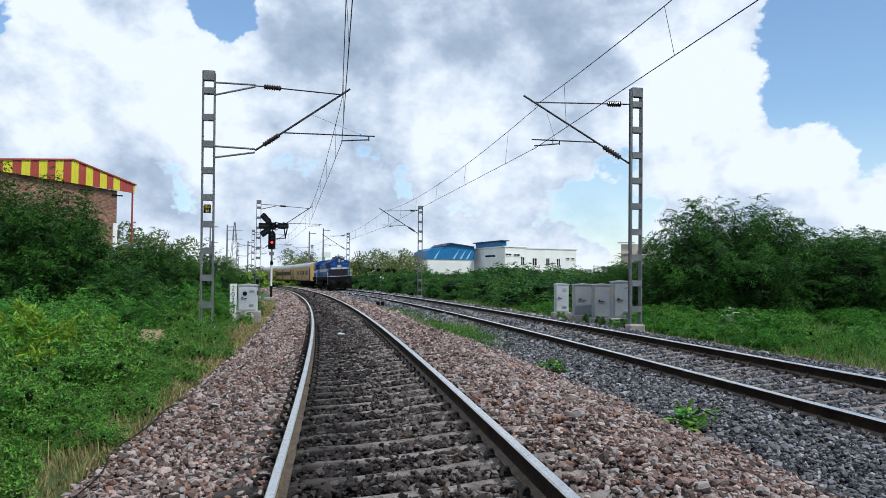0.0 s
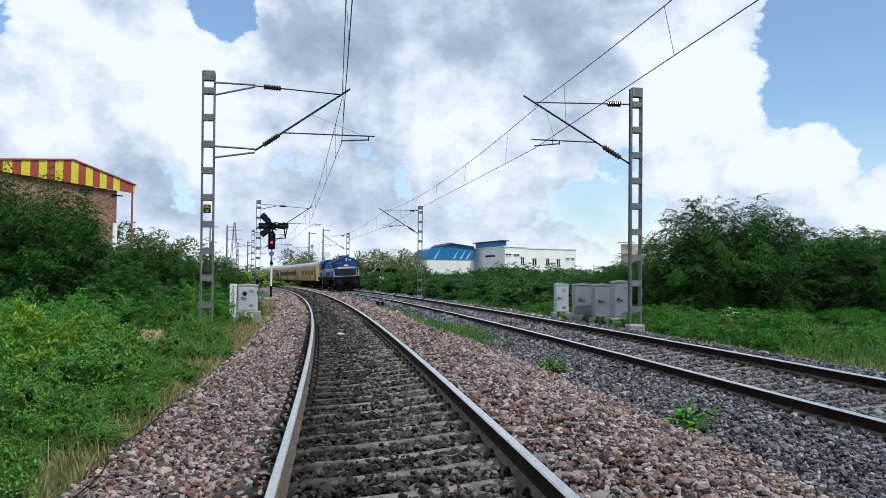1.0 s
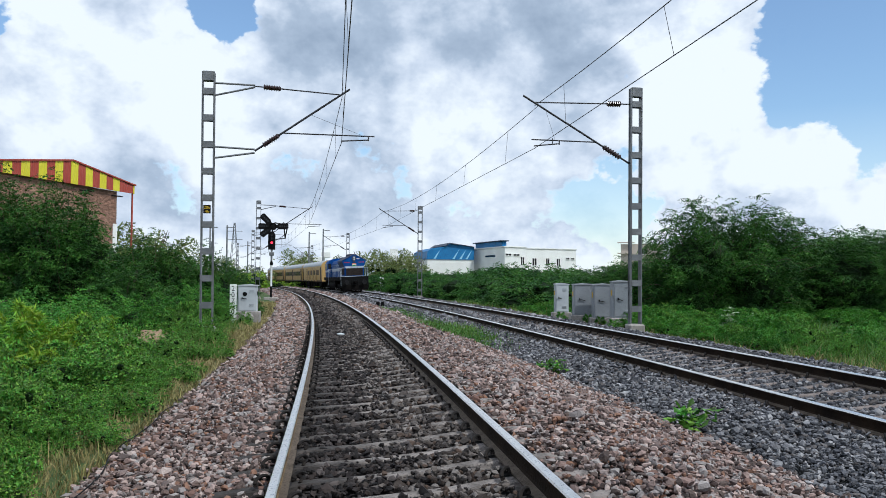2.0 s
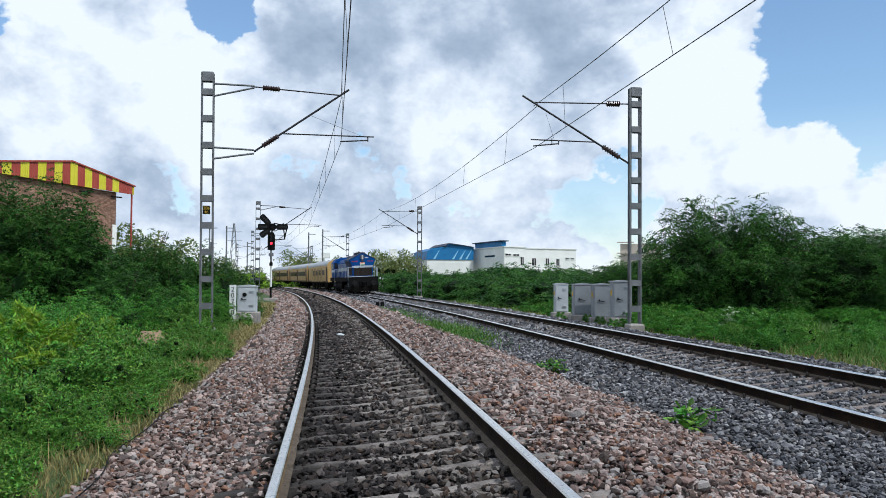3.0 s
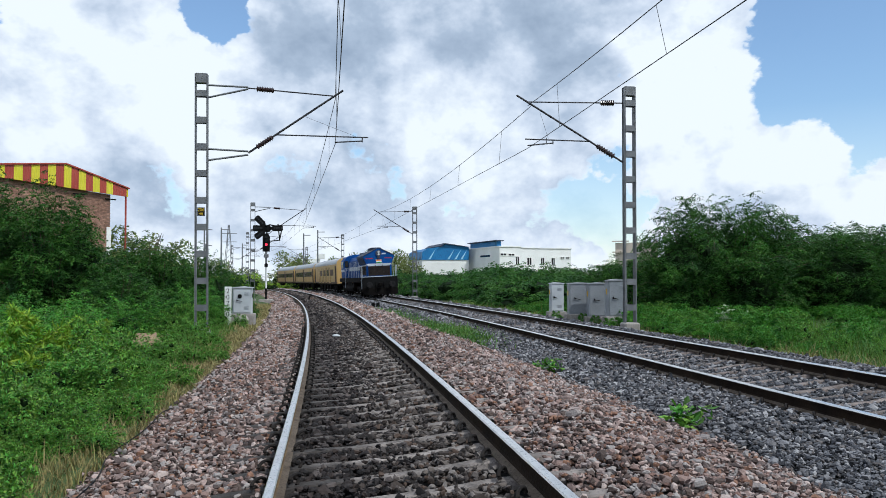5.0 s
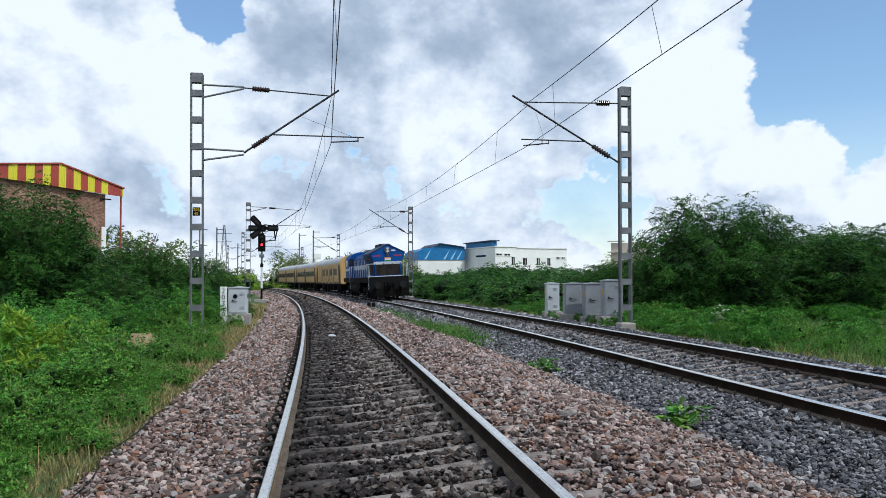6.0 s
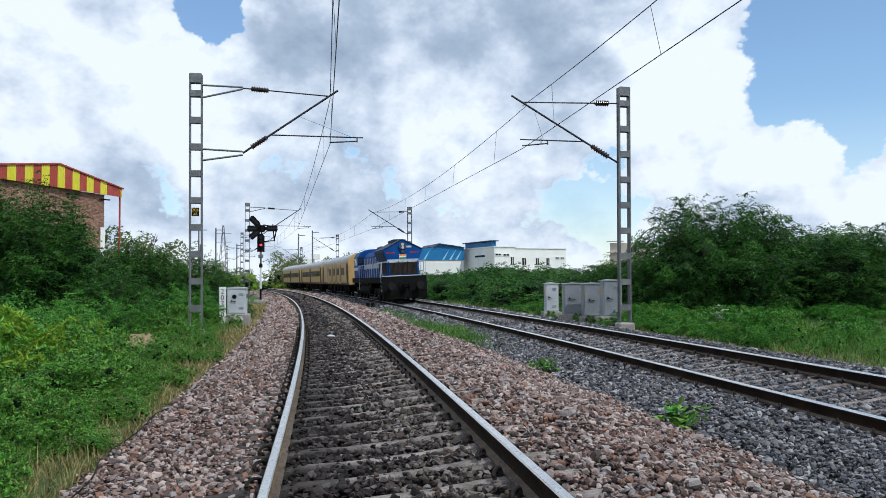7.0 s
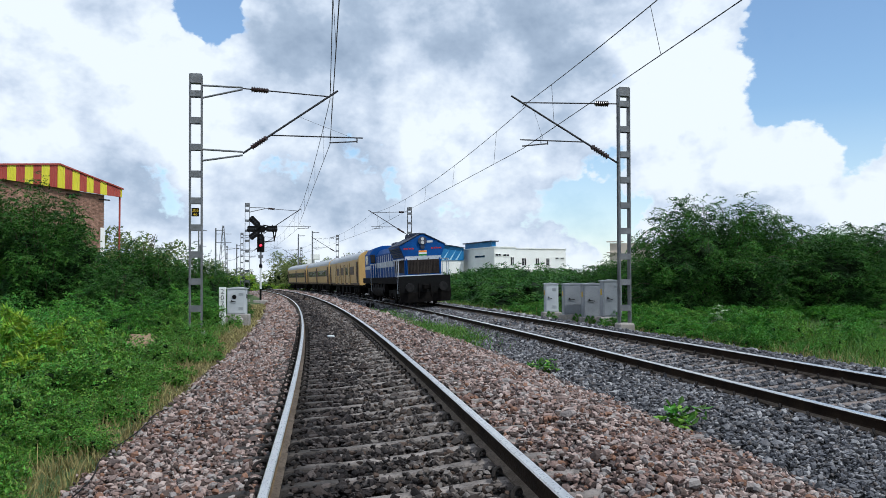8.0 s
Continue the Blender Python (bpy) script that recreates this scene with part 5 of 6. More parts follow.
def crown_points(g, rx, ry, h, z0, lobes, n, small):
    """Points and outward directions on the clumps of an uneven crown, and the clumps."""
    u = g.normal(0, 1, (lobes, 3))
    u[:, 2] = np.abs(u[:, 2]) * .8
    u /= np.linalg.norm(u, axis=1, keepdims=True)
    c = u * g.uniform(.35, .80, (lobes, 1)) * np.array([rx, ry, h])
    c[:, 2] = z0 + np.abs(c[:, 2])
    rad = g.uniform(.13, .26, lobes) * small
    k = g.choice(lobes, n, p=rad ** 2 / (rad ** 2).sum())
    d = g.normal(0, 1, (n, 3))
    d /= np.linalg.norm(d, axis=1, keepdims=True)
    d[:, 2] = np.where(g.random(n) < .6, np.abs(d[:, 2]), d[:, 2])
    size = np.array([rx, ry, h * .8])
    P = c[k] + d * (rad[k] * g.uniform(.6, 1.08, n))[:, None] * size
    P[:, 2] = np.maximum(P[:, 2], .02 + .15 * g.random(n))
    return P, d, c, rad[:, None] * size


def build_bush(name, rx, ry, h, n, ln, wd, mat, seed, label, cat="bush", lobes=26, whips=0, trunk=True, spray=8, twig=4.0, core=.5, small=1.0):
    """Stems, limbs and a crown of leaf sprays round clumps coloured as inner shade."""
    g = np.random.default_rng(seed)
    t = thing(name, Matrix.Identity(4), label, cat)
    P, d, C, R = crown_points(g, rx, ry, h, h * .12, lobes, n // spray, small)
    # each spray: leaflets to both sides of a drooping twig
    T = d * .7 + g.normal(0, .45, d.shape) + np.array([0, 0, .1])
    T /= np.linalg.norm(T, axis=1, keepdims=True)
    q = (np.arange(spray) + .5) / spray
    tw = ln * twig * np.exp(g.normal(0, .3, len(P)))
    PP = P[:, None] + T[:, None] * (q[None] * tw[:, None])[..., None] + np.array([0, 0, -1]) * ((q[None] ** 2) * tw[:, None] * .45)[..., None]
    side = np.cross(T, np.array([0, 0, 1.0]) + g.normal(0, .3, T.shape))
    side /= np.linalg.norm(side, axis=1, keepdims=True) + 1e-9
    DD = T[:, None] * .55 + side[:, None] * np.where(np.arange(spray) % 2, 1.0, -1.0)[None, :, None] + g.normal(0, .25, (len(P), spray, 3)) + np.array([0, 0, -.15])
    PP, DD = PP.reshape(-1, 3), DD.reshape(-1, 3)
    bm = B()
    if whips:
        Wp, Wd_ = [], []
        for i in range(whips):
            a = g.uniform(0, 2 * math.pi)
            f = g.random() ** .5
            x0, y0 = rx * .6 * math.cos(a) * f, ry * .6 * math.sin(a) * f
            z1 = h * (.98 - .42 * f * f) * g.uniform(.85, .97)
            reach, lift = g.uniform(.12, .3) * (rx + ry), h * g.uniform(.04, .14)
            prev = Vector((x0, y0, z1))
            whip = [prev]
            for k in range(1, 15):
                v = k / 14
                cur = Vector((x0 + math.cos(a) * reach * v, y0 + math.sin(a) * reach * v, z1 + lift * math.sin(v * 2.5) * 1.1))
                whip.append(cur)
                for _ in range(7):
                    Wp.append(prev.lerp(cur, g.random())), Wd_.append(g.normal(0, 1, 3) + np.array([0, 0, -.2]))
                prev = cur
            tube(bm, whip, [.0022 * h * (1.2 - k / 15) for k in range(15)], 4)
        PP, DD = np.concatenate([PP, np.array(Wp)]), np.concatenate([DD, np.array(Wd_)])
    V, F = leaf_arrays(PP, DD, ln, wd, seed + 1)
    mi = np.zeros(len(F), int)
    # clumps painted dark as the shade behind the leaves
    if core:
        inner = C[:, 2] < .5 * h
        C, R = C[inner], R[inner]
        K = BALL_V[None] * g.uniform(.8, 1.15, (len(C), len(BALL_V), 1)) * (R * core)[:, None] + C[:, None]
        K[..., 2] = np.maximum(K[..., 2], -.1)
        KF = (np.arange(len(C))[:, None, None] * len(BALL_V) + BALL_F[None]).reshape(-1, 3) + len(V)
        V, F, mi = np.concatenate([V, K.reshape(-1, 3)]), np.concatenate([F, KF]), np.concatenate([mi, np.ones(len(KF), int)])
    link("crown", fast_mesh("crown", V, F, mi), [mat, LEAF_SHADE], t)
    if trunk:
        for i in range(5):
            a = g.uniform(0, 6.28)
            p = Vector((.15 * math.cos(a), .15 * math.sin(a), -.3))
            pts, rad, rads = [p], .03 + .010 * h, []
            for k in range(6):
                rads.append(rad * .78 ** k)
                p = p + Vector((math.cos(a) * rx * .11 + g.normal(0, .06), math.sin(a) * ry * .11 + g.normal(0, .06), h * .14))
                pts.append(p)
                a += g.normal(0, .5)
            tube(bm, pts, rads + [rads[-1] * .6], 6)
    if len(bm.verts):
        tagged(part("stem", bm, BARK, t), kind="stuff")
    else:
        bm.free()
    return t


def build_fronds(name, rx, ry, h, shoots, mat, seed, label, cat="bush", twigs=12, leaflets=9, twig=.36, ln=.10, wd=.016, core=.30, clumps=34, whips=0, lumps=.22, low=.04):
    """Arching shoots that droop at the tips, each with twigs to both sides and rows of leaflets on them."""
    g = np.random.default_rng(seed)
    t = thing(name, Matrix.Identity(4), label, cat)
    size = np.array([rx, ry, h])

    def dome(n, el_lo):
        """Points of the uneven outline."""
        a, e = g.uniform(0, 2 * np.pi, n), np.arcsin(g.uniform(el_lo, 1, n))
        u = np.stack([np.cos(a) * np.cos(e), np.sin(a) * np.cos(e), np.sin(e)], 1)
        lump = np.array([noise.noise(Vector(v) * 2.6 + Vector((seed, 0, 0))) + .5 * noise.noise(Vector(v) * 6 + Vector((0, seed, 0))) for v in u])
        u[:, :2] *= (((1 - np.abs(u[:, 2]) ** 3.2) / (1 - u[:, 2] ** 2 + 1e-6)) ** .5)[:, None]      # fuller than an ellipsoid
        return u * (1 + lumps * lump[:, None])
    n = shoots + whips
    S = dome(n, low)
    is_whip = np.arange(n) >= shoots
    S[is_whip, 2] = np.maximum(S[is_whip, 2], .45)
    far = np.where(is_whip, g.uniform(1.05, 1.25, n), 1.04 - .3 * g.random(n) ** 2)[:, None]
    b0 = S * g.uniform(.35, .6, (n, 1)) * size + np.array([0, 0, .04 * h])
    b1 = (S * far * .86 + g.normal(0, .05, (n, 3))) * size + np.array([0, 0, .09 * h]) * g.uniform(.4, 1.3, (n, 1))
    b2 = (S * far + g.normal(0, .07, (n, 3)) * np.array([1, 1, .5])) * size - np.array([0, 0, .09 * h]) * g.uniform(-.1, 1.7, (n, 1))
    if whips:      # long thin shoots that arch out over the top
        w0 = S[is_whip] * np.array([.85, .85, .9]) * size
        hd = S[is_whip] * np.array([1, 1, 0]) + g.normal(0, .35, (whips, 3)) * np.array([1, 1, 0])
        hd /= np.linalg.norm(hd, axis=1, keepdims=True) + 1e-9
        run = g.uniform(.22, .42, (whips, 1)) * rx
        b0[is_whip], b1[is_whip] = w0, w0 + hd * run * .5 + np.array([0, 0, .13 * h]) * g.uniform(.6, 1.2, (whips, 1))
        b2[is_whip] = w0 + hd * run + np.array([0, 0, .055 * h]) * g.uniform(-.2, 1.3, (whips, 1))
    q = ((np.arange(twigs) + .5) / twigs)[None, :, None] * .86 + .14
    Q = b0[:, None] * (1 - q) ** 2 + 2 * b1[:, None] * q * (1 - q) + b2[:, None] * q ** 2
    tan = 2 * (b1 - b0)[:, None] * (1 - q) + 2 * (b2 - b1)[:, None] * q
    tan /= np.linalg.norm(tan, axis=2, keepdims=True) + 1e-9
    side = np.cross(tan, np.array([0, 0, 1.0]) + g.normal(0, .25, tan.shape))
    side /= np.linalg.norm(side, axis=2, keepdims=True) + 1e-9
    sign = np.where(np.arange(twigs) % 2, 1.0, -1.0)[None, :, None]
    td = side * sign * .85 + tan * .6 + g.normal(0, .22, tan.shape) + np.array([0, 0, -.12])
    td /= np.linalg.norm(td, axis=2, keepdims=True)
    tl = twig * np.exp(g.normal(0, .3, (n, twigs, 1))) * (1.15 - .6 * q) * np.where(is_whip, .7, 1.0)[:, None, None]
    Q, td, tl = Q.reshape(-1, 3), td.reshape(-1, 3), tl.reshape(-1, 1)
    r = ((np.arange(leaflets) + .5) / leaflets)[None, :, None]
    L = Q[:, None] + td[:, None] * r * tl[:, None] + np.array([0, 0, -1]) * r ** 2 * tl[:, None] * .55
    ls = np.cross(td, np.array([0, 0, 1.0]) + g.normal(0, .3, td.shape))
    ls /= np.linalg.norm(ls, axis=1, keepdims=True) + 1e-9
    D = ls[:, None] * np.where(np.arange(leaflets) % 2, 1.0, -1.0)[None, :, None] + td[:, None] * .5 + g.normal(0, .22, L.shape) + np.array([0, 0, -.2])
    L, D = L.reshape(-1, 3), D.reshape(-1, 3)
    ok = L[:, 2] > .02
    V, F = leaf_arrays(L[ok], D[ok], ln, wd, seed + 1)
    mi = np.zeros(len(F), int)
    if core:      # added clumps, their dark colour stands for the shade inside the crown
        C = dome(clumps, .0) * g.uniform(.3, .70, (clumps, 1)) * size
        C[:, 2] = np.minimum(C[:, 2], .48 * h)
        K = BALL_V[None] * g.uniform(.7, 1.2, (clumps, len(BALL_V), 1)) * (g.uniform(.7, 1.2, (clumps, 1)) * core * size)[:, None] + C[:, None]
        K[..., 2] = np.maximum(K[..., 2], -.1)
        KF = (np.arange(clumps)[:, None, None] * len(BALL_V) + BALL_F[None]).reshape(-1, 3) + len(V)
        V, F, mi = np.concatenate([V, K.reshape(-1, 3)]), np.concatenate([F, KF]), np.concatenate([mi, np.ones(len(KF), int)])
    link("crown", fast_mesh("crown", V, F, mi), [mat, LEAF_SHADE], t)
    bm = B()
    for i in list(range(0, shoots, 6)) + list(range(shoots, n)):
        pts = [Vector(b0[i] * (1 - v) ** 2 + 2 * b1[i] * v * (1 - v) + b2[i] * v ** 2) for v in (0, .2, .4, .6, .8, 1)]
        tube(bm, pts, [.0032 * h * (1.25 - v) for v in (0, .2, .4, .6, .8, 1)], 4)
    for k in range(6):
        a = g.uniform(0, 6.28)
        e = Vector((math.cos(a) * rx * .45, math.sin(a) * ry * .45, h * .6))
        pts = [Vector((.12 * math.cos(a), .12 * math.sin(a), -.3)).lerp(e, v) + Vector((0, 0, math.sin(v * 3.14) * h * .08)) for v in (0, .25, .5, .75, 1)]
        tube(bm, pts, [(.03 + .008 * h) * (1.1 - .8 * v) for v in (0, .25, .5, .75, 1)], 6)
    tagged(part("stem", bm, BARK, t), kind="stuff")
    return t


def place(ob, x, y, z, rz=0.0, sc=(1, 1, 1)):
    ob.matrix_world = pose(x, y, z, 0, 0, rz)
    ob.scale = sc


def set_bush(src, x, y, z, rz=0.0, sc=(1, 1, 1), label=""):
    o = copy_thing(src, pose(x, y, z, 0, 0, rz))
    o.scale = sc
    return tagged(o, label)


def build_plants():
    r = random.Random(12)
    gz = lambda x, y: float(ground_z(*[np.array([v[0]]) for v in plan_of([x], [y])])[0])
    big = build_fronds("thorn_bush", 4.7, 3.7, 5.5, 820, LEAF_DARK, 21, "large dark green thorn bush with arching twigs", whips=46, twigs=14, leaflets=12, twig=.66, ln=.11, wd=.024, low=.0, clumps=60, core=.24)
    place(big, 13.9, 38.5, -.65, 20, (1.0, 1, 1.06))
    tagged(big, group="thorn bushes")
    set_bush(big, 19.6, 38.6, -.65, 140, (.95, .9, .80))
    set_bush(big, 25.0, 39.0, -.65, 250, (1, 1, .93))
    set_bush(big, 17.4, 42.0, -.65, 70, (.9, .9, .86))
    set_bush(big, 10.4, 43.0, -.65, 200, (.6, .6, .58))
    set_bush(big, 22.4, 43.0, -.65, 310, (1, .9, .84))
    # low hedge of scrub along the far track
    scrub = build_fronds("scrub_bush", 2.7, 2.4, 2.5, 170, LEAF_SCRUB, 31, "dense green roadside scrub bush", twigs=9, leaflets=8, twig=.42, ln=.135, wd=.032, whips=2, clumps=30, lumps=.3, low=.0)
    P = at(50.0, 15.5)
    place(scrub, float(P[0]), float(P[1]), -.6)
    tagged(scrub, group="scrub along the far track")
    for k in range(36):
        s = 38 + k * 3.0 + r.uniform(-1, 1)
        off = (14.6 if k % 2 else 18.5) + r.uniform(-1.2, 1.6) + max(0, (45 - s)) * .15
        P = at(s, off)
        k2 = r.uniform(.8, 1.15)
        set_bush(scrub, float(P[0]), float(P[1]), -.65, r.uniform(0, 360), (k2 * 1.2, k2 * 1.2, r.uniform(.9, 1.2) * (1 + .25 * min(1, max(0, (s - 45) / 40))) * .86))
    for k in range(18):
        s = 60 + k * 6
        P = at(s, 25 + r.uniform(-3, 5))
        k2 = r.uniform(1.1, 1.6)
        set_bush(scrub, float(P[0]), float(P[1]), -.65, r.uniform(0, 360), (k2 * 1.2, k2 * 1.2, r.uniform(1.3, 1.7)))
    for k in range(12):
        P = (5 + k * 3.4 + r.uniform(-1, 1), 62 + r.uniform(0, 22))
        k2 = r.uniform(1.2, 1.7)
        set_bush(scrub, P[0], P[1], -.65, r.uniform(0, 360), (k2 * 1.2, k2 * 1.2, r.uniform(1.15, 1.5)))
    # feathery trees on the other side
    tree = build_fronds("mesquite_tree", 2.65, 2.6, 6.5, 860, LEAF_DARK, 41, "feathery dark green mesquite tree below the embankment", "tree", twigs=12, leaflets=11, twig=.52, ln=.10, wd=.026, whips=3, core=.27, clumps=64, lumps=.22, low=-.05)
    place(tree, -15.7, 32.5, -1.7)
    tree.scale = (.95, .95, 1.0)
    tagged(tree, group="mesquite trees")
    for x, y, sx, sz, rz in ((-18.9, 33.6, 1.0, 1.09, 90), (-22.6, 34.5, 1.2, 1.15, 15), (-18.4, 36.5, 1.0, .86, 170), (-12.9, 36.5, .8, .70, 40), (-14.9, 37.5, .8, .70, 200), (-10.5, 35.0, .62, .63, 300), (-9.7, 37.0, .5, .52, 20), (-17.0, 44, .8, .6, 10), (-14.2, 46.5, .8, .54, 150),
                              (-21, 47, 1.1, .72, 77), (-27, 44, 1.4, 1.0, 33), (-12.2, 31, .72, .5, 111), (-25.5, 35, 1.2, 1.05, 222)):
        set_bush(tree, x, y, -1.7, rz, (sx, sx, sz))
    fresh = build_fronds("leafy_shrub", 1.55, 1.45, 1.9, 210, LEAF_MID, 51, "bright green feathery shrub on the embankment", "shrub", twigs=10, leaflets=10, twig=.36, ln=.062, wd=.013, whips=6, clumps=30, core=.19, lumps=.35, low=-.02)
    place(fresh, -8.4, 15.6, -1.4)
    tagged(fresh, group="shrubs on the embankment")
    for x, y, k in ((-10.4, 16.6, 1.05), (-9.4, 18.6, .9), (-9.6, 20.2, 1.05), (-12.2, 18.8, 1.3), (-11.5, 23.0, 1.15), (-14.6, 22.5, 1.4), (-13.3, 27.5, 1.25), (-10.4, 26.8, .95),
                    (-16.8, 27, 1.5), (-12.0, 14.2, 1.1), (-9.6, 12.4, .85), (-9.4, 30.5, .9), (-7.8, 12.6, .62), (-14.2, 17.0, 1.2)):
        set_bush(fresh, x, y, gz(x, y) - .05, r.uniform(0, 360), (k, k, k * r.uniform(.9, 1.1)))
    yel = build_bush("yellow_green_shrub", 1.1, 1.0, 1.9, 7000, .13, .017, LEAF_FRESH, 57, "yellow-green shrub with long narrow leaves", "shrub", lobes=16, whips=26, core=.35)
    place(yel, -7.6, 14.4, -1.25)
    tagged(yel, group="yellow-green shrubs")
    for x, y, k in ((-9.4, 14.8, .9), (-6.9, 15.6, .6), (-11.4, 16.2, .8)):
        set_bush(yel, x, y, gz(x, y) - .05, r.uniform(0, 360), (k, k, k))
    weed = build_bush("leafy_weed", .5, .5, .6, 2400, .038, .011, LEAF_WEED, 61, "leafy green weed clump", "weed", lobes=24, whips=10, trunk=False, spray=6, core=.45, small=.85)
    place(weed, -6.0, 10.0, gz(-6, 10))
    tagged(weed, group="weeds on the embankment")
    for k in range(270):
        s, off = 4.6 + 30 * r.random() ** 1.3, -(3.0 + 6.3 * r.random() ** 1.15)
        if s > 20 and off > -4.4 and r.random() < .7 or 17.5 < s < 27 and -6.9 < off < -4.5:      # none on the earth mound or before it, so the camera sees it
            continue
        P = at(s, off)
        k2 = r.uniform(.6, 1.35) * (.55 if off > -4.0 else 1.0)
        set_bush(weed, float(P[0]), float(P[1]), gz(float(P[0]), float(P[1])) - .03, r.uniform(0, 360), (k2 * 1.15, k2 * 1.15, k2 * r.uniform(.9, 1.6)))
    for k in range(60):
        s, off = r.uniform(14, 46), r.uniform(11.2, 15.5)
        P = at(s, off)
        k2 = r.uniform(.6, 1.3)
        set_bush(weed, float(P[0]), float(P[1]), -.6, r.uniform(0, 360), (k2, k2, k2 * r.uniform(.9, 1.5)))
    tall = build_bush("tall_weed", .5, .5, .75, 2000, .05, .012, LEAF_MID, 64, "tall mid-green weeds in front of the thorn bushes", "weed", lobes=22, whips=16, trunk=False, spray=6, core=.45, small=.85)
    place(tall, 10.2, 25.5, -.65)
    tagged(tall, group="tall weeds")
    for k in range(80):
        s, off = r.uniform(17, 44), r.uniform(10.5, 13.6)
        P = at(s, off)
        k2 = r.uniform(.7, 1.25)
        set_bush(tall, float(P[0]), float(P[1]), -.65, r.uniform(0, 360), (k2, k2, k2 * r.uniform(.6, 1.05)))
    for k in range(70):
        s, off = r.uniform(20, 37), r.uniform(13.4, 24)
        P = at(s, off)
        k2 = r.uniform(.9, 1.5)
        set_bush(tall, float(P[0]), float(P[1]), -.65, r.uniform(0, 360), (k2 * 1.2, k2 * 1.2, k2 * r.uniform(.6, .9)))
    for s, off in ((33.0, 9.75), (32.2, 9.85), (30.9, 10.2), (29.8, 10.3), (28.2, 10.2), (27.6, 9.9), (34.6, 9.8), (35.5, 10.3)):      # at the feet of the cabinets
        P = at(s, off)
        set_bush(tall, float(P[0]), float(P[1]), -.65, r.uniform(0, 360), (.5, .5, r.uniform(.45, .8)))
    for k in range(50):
        s, off = 6 + 16 * r.random(), -(2.9 + .9 * r.random())
        P = at(s, off)
        k2 = r.uniform(.25, .55)
        set_bush(weed, float(P[0]), float(P[1]), gz(float(P[0]), float(P[1])) - .03, r.uniform(0, 360), (k2 * 1.2, k2 * 1.2, k2))
    # broad-leaved seedlings in the ballast
    pl = build_bush("young_plant", .26, .24, .36, 100, .125, .042, LEAF_WEED, 71, "young broad-leaved plant growing in the ballast", "plant", lobes=9, spray=3, trunk=False, core=0, twig=1.2)
    place(pl, 3.05, 9.75, -.58)
    set_bush(pl, 2.3, 15.9, -.56, 80, (.85, .85, .75))
    set_bush(pl, 2.05, 16.2, -.56, 20, (.6, .6, .5))
    pale = build_bush("pale_milkweed", .2, .2, .95, 90, .17, .055, material("pale_grey_green_leaves", (0.22, 0.30, 0.16), (0.32, 0.40, 0.24), 2, .6, 0, island=.3, transmit=.25), 75, "pale grey-green milkweed in the grass", "plant", lobes=9, spray=3, trunk=False, core=0, twig=1.2)
    place(pale, 10.0, 27.6, -.6)
    set_bush(pale, 10.7, 27.4, -.6, 60, (.8, .8, .8))
    # light green hedge beyond the curve
    hedge = build_fronds("hedge_bush", 3.2, 2.4, 3.6, 90, LEAF_FRESH, 87, "bright green bush beyond the curve of the line", twigs=8, leaflets=6, twig=.5, ln=.3, wd=.08, clumps=20, lumps=.3)
    place(hedge, -31, 128, -1.3)
    tagged(hedge, group="bushes beyond the curve")
    for x, y, k in ((-27.0, 131, .8), (-35.5, 128, 1.1), (-24, 136, .75), (-21, 140, .7), (-40, 124, 1.0), (-33, 136, 1.2), (-18, 146, .8)):
        set_bush(hedge, x, y, -1.3, r.uniform(0, 360), (k, k, k * r.uniform(.8, 1.1)))
    # far trees
    ft = build_bush("far_tree", 4.5, 4.5, 8.0, 5200, .33, .107, LEAF_FAR, 81, "distant hazy olive-green tree", "tree", lobes=30)
    place(ft, -30, 78, -1.6, 0, (1.1, 1.1, 1.18))
    tagged(ft, group="distant trees")
    for x, y, k in ((-28.2, 82, .72), (-35, 82, .75), (-38, 120, .7), (-46, 130, .75), (-53, 140, .8), (-30, 165, .95), (-41, 172, .65), (-29, 158, .7), (-24, 160, .75), (-18, 150, .75), (-13.5, 148, .95), (-9.5, 152, .85),
                    (-6, 156, .8), (-60, 150, .9), (-48, 175, .8), (44, 130, .7), (34, 150, .62), (52, 120, .75), (-70, 170, 1), (-22, 190, .7), (-31, 205, .8), (28, 150, .5), (60, 150, .8), (-50, 110, .8)):
        k *= 1.32
        set_bush(ft, x, y, -1.4, r.uniform(0, 360), (k, k, k * r.uniform(.9, 1.1)))


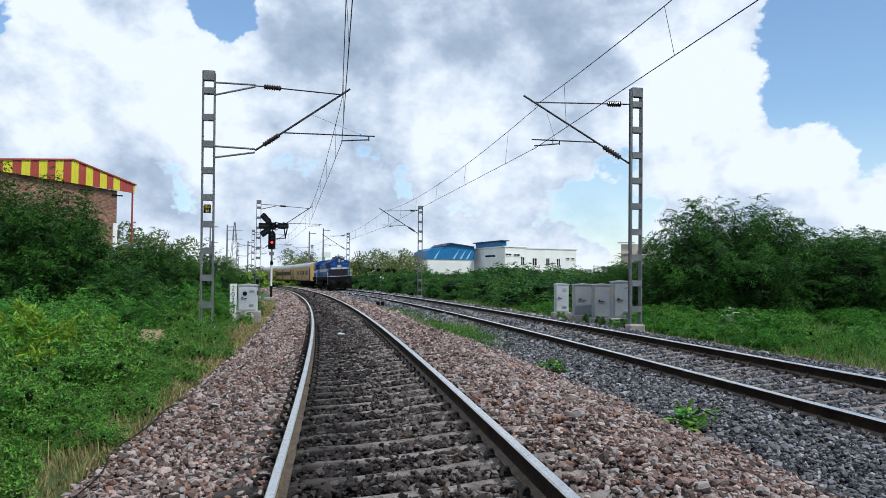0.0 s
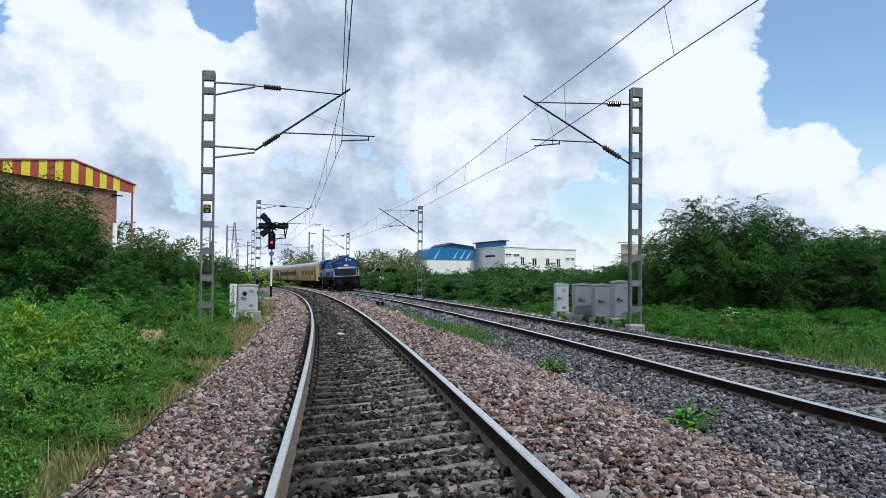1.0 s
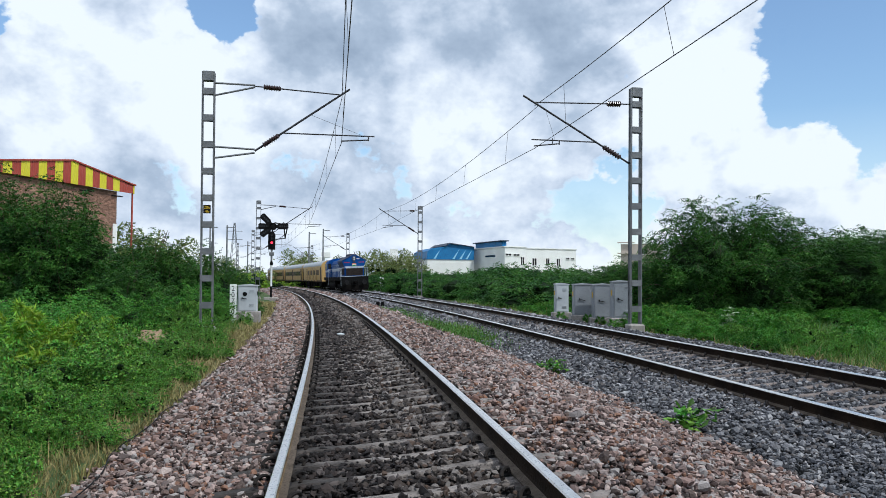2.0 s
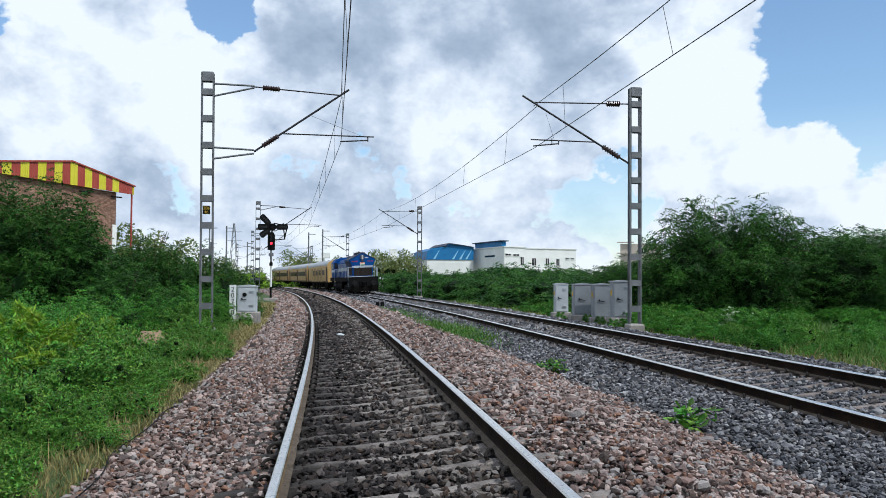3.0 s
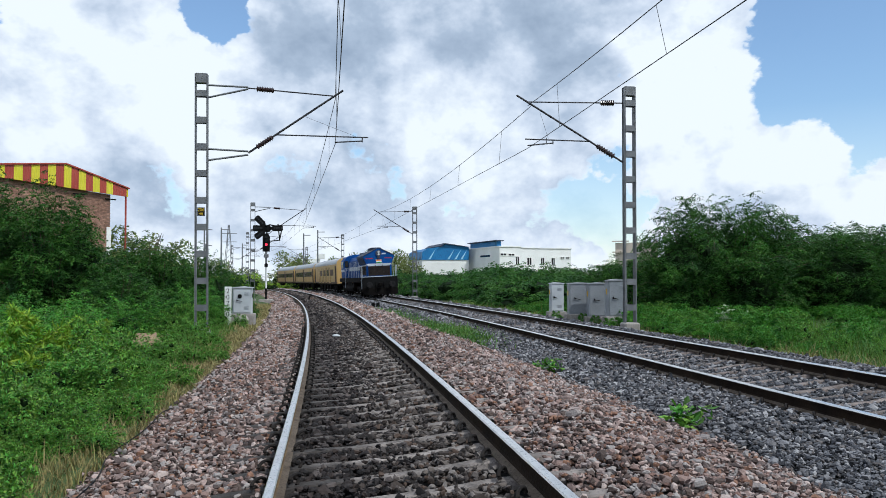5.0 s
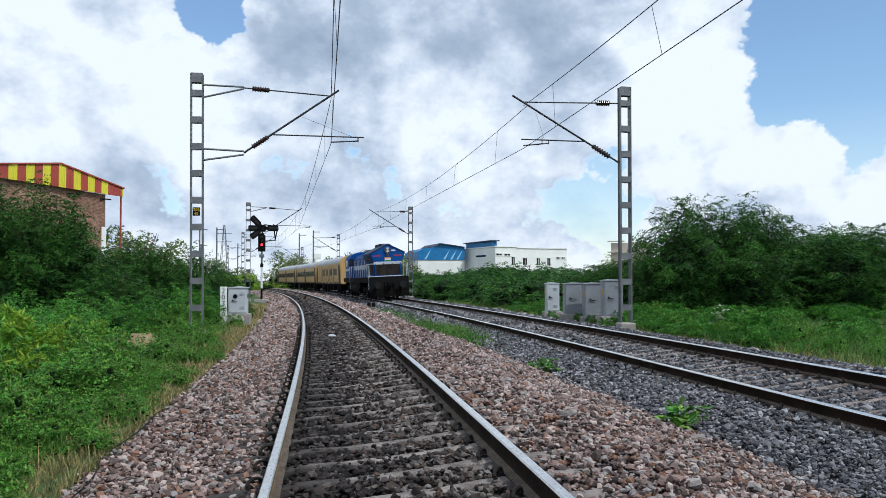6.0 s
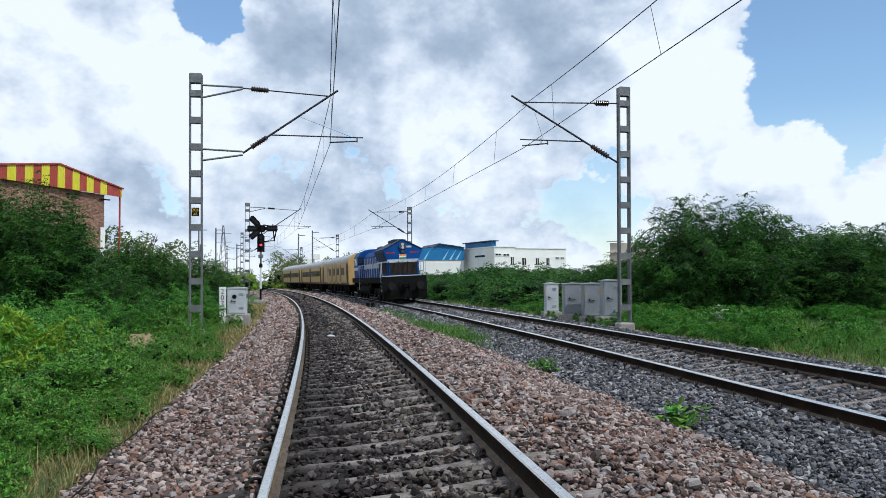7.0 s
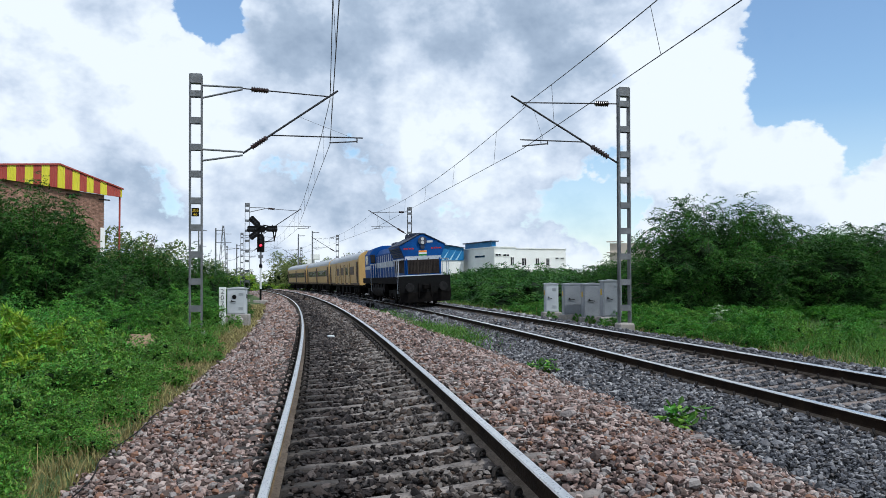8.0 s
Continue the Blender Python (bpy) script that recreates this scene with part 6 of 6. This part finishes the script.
def build_grass():
    """Blades of grass, bent once."""
    def blades(name, s, off, hgt, mat, label, seed, wd=.008):
        g = np.random.default_rng(seed)
        n = len(s)
        P = at(s, off)
        P[:, 2] = ground_z(s, off) - .03
        inside = (off > -2.95) & (off < 9.7)
        P[inside, 2] = bed_z(off[inside]) - .02
        a = g.uniform(0, 2 * np.pi, n)
        H = hgt * np.exp(g.normal(0, .35, n))
        d = np.stack([np.cos(a), np.sin(a), 0 * a], 1)
        w = np.stack([-np.sin(a), np.cos(a), 0 * a], 1) * (wd * (.4 + .045 * P[:, 1]))[:, None]
        up = np.array([0, 0, 1.0])
        lean = g.uniform(.1, 1.1, n)[:, None]
        m = P + up * (H * .6)[:, None] + d * H[:, None] * lean * .4
        e = P + up * (H * .95)[:, None] + d * H[:, None] * lean
        V = np.stack([P - w, P + w, m - w * .7, m + w * .7, e], 1).reshape(-1, 3)
        i = np.arange(n)[:, None] * 5
        F = np.concatenate([i + np.array([[0, 1, 3]]), i + np.array([[0, 3, 2]]), i + np.array([[2, 3, 4]])])
        tagged(link(name, fast_mesh(name, V, F), mat), label, "grass", kind="stuff")
    g = np.random.default_rng(91)
    n = 42000
    s, o = g.uniform(8, 60, n), 9.9 + g.gamma(2.0, 2.1, n)
    blades("grass", s, o, .27, GRASS, "tall green grass beside the far track", 1)
    n = 14000
    blades("dry_grass", g.uniform(8, 60, n), 9.7 + g.gamma(1.5, .55, n), .2, DRY, "short dry grass edging the far ballast", 2)
    n = 38000
    blades("grass", g.uniform(3, 45, n), -3.3 - g.gamma(2.0, 1.3, n), .17, GRASS, "green grass on the embankment", 3)
    n = 26000
    blades("dry_grass", 3 + 57 * g.random(n) ** 1.6, -2.72 - g.gamma(1.6, .32, n), .12, DRY, "dry straw-coloured grass edging the ballast", 4)
    n = 12000
    s = np.concatenate([g.uniform(23, 48, n // 3), g.normal(27, 2.2, n - n // 3)])
    blades("grass", s, 3.95 + g.normal(0, .40, len(s)), .12, GRASS, "low green grass in the gap between the ballast beds", 5)


def build_small():
    # a lump of white stone between the rails
    bm = B()
    bmesh.ops.create_icosphere(bm, subdivisions=2, radius=.075)
    for v in bm.verts:
        v.co *= 1 + .3 * noise.noise(v.co * 9)
        v.co.z *= .5
        v.co.x *= 1.5
    o = part("white_stone", bm, CABINET_LIGHT)
    o.matrix_world = Matrix.Translation(at(21.3, -.14, -.17))
    tagged(o, "white-washed stone lying between the rails", "stone")
    bm = B()
    bmesh.ops.create_icosphere(bm, subdivisions=4, radius=1)
    for v in bm.verts:
        v.co *= 1 + .25 * noise.noise(v.co * 2.5) + .06 * noise.noise(v.co * 9)
        v.co = Vector((v.co.x * .9, v.co.y * 2.2, v.co.z * .42))
    o = part("earth_mound", bm, SOIL, smooth=True)
    o.matrix_world = along(24.3, -5.5, -.68)
    tagged(o, "bare reddish earth mound on the embankment", "mound")
    # a black cable lying along the toe of the ballast
    bm = B()
    pts = [Vector(at(s_, -2.62 - .10 * math.sin(s_ * .8) - .06 * math.sin(s_ * 2.3), -.50 + .03 * math.sin(s_ * 1.9))) for s_ in np.arange(6.5, 15.5, .25)]
    tube(bm, pts, .007, 6)
    tagged(part("cable", bm, BLACK), "black cable lying along the ballast edge", "cable")
    # low black junction boxes beside the far track
    for s, off in ((72, 3.4), (52, 4.0)):
        for k in (-.16, .16):
            b = thing("junction_box", along(s, off + k, -.52), "small black trackside junction box", "box", "junction boxes")
            bm = B()
            box(bm, (-.11, -.12, 0), (.11, .12, .3), .02)
            part("case", bm, BLACK, b)
            bm = B()
            box(bm, (-.125, -.14, .3), (.125, .14, .335), .008)
            part("lid", bm, BLACK, b)
    p = thing("marker_post", along(104, 12.2, -.6), "white-painted forked marker post in the scrub", "post")
    for x in (-.16, .16):
        bm = B()
        box(bm, (x - .09, -.06, 0), (x + .09, .06, 2.2), .02)
        part("leg", bm, WHITE, p)
    # distant steelwork of the line
    for x, y, hgt in ((-22.0, 130, 10.2), (-19.4, 128, 10.6), (-33, 112, 10), (-30.6, 112, 10), (-41, 140, 9.0), (-37, 150, 9.5)):
        m = thing("steel_post", pose(x, y, -1.2), "slim distant grey steel post", "post", "distant posts")
        bm = B()
        rod(bm, (0, 0, 0), (0, 0, hgt), .14, 8, .1)
        part("shaft", bm, GALV, m)
        bm = B()
        box(bm, (-.1, -.06, hgt - .35), (1.1, .06, hgt - .25)), 
        part("bracket", bm, GALV, m)
    tw = thing("pylon", pose(-62, 235, -1.2), "distant lattice transmission pylon", "pylon")
    for k, (sx, sy) in enumerate(((-1, -1), (1, -1), (1, 1), (-1, 1))):
        bm = B()
        rod(bm, (sx * 1.5, sy * 1.5, 0), (sx * .15, sy * .15, 19), .09, 5)
        part("leg", bm, GALV, tw)
    for k in range(10):
        z = 1.5 + k * 1.75
        w = 1.5 - 1.35 * z / 19
        w2 = 1.5 - 1.35 * (z + 1.75) / 19
        bm = B()
        rod(bm, (-w, -w, z), (w2, -w2, z + 1.75), .05, 4)
        part("brace", bm, GALV, tw)
    for z in (14, 16.5):
        bm = B()
        rod(bm, (-2.4, 0, z), (2.4, 0, z), .08, 5)
        part("cross_arm", bm, GALV, tw)


build_small()
build_shed()
build_white_building()
build_boxes()
build_signal()
loco = build_loco()
coaches = [build_coach(True), build_coach(False), build_coach(False)]
build_plants()
build_grass()
build_stones()
build_track(0.0, 62, 26, "ballasted railway track with concrete sleepers, curving away", False)
build_track(FAR_TRACK, 62, 30, "second ballasted railway track beside the first, on a curve", True)


# ---- movement ----
def vehicle_pose(s_mid, half):
    """Pose of a vehicle whose bogies stand at s_mid -/+ half on the far track; its front points towards the camera."""
    a, b = Vector(at(s_mid - half, FAR_TRACK, FAR_DROP)), Vector(at(s_mid + half, FAR_TRACK, FAR_DROP))
    f = (a - b).normalized()
    left = Vector((0, 0, 1)).cross(f).normalized()       # its left is the outer, raised side
    left = (left + Vector((0, 0, 0.5 * CANT))).normalized()      # the bodies lean less than the track
    up = f.cross(left).normalized()
    x = -left
    m = Matrix.Identity(4)
    for i in range(3):
        m[i][0], m[i][1], m[i][2], m[i][3] = x[i], f[i], up[i], ((a + b) / 2)[i]
    return m


def motions():
    times = [k * 0.5 for k in range(17)]
    front = lambda t: 45.4 + 7.447 * (8 - t) - 0.041 * (8 - t) ** 2
    walk(loco, [(t, vehicle_pose(front(t) + 9.1, 5.6)) for t in times])
    for i, c in enumerate(coaches):
        walk(c, [(t, vehicle_pose(front(t) + 19.34 + 12.25 + 24.5 * i, 7.4)) for t in times])


motions()
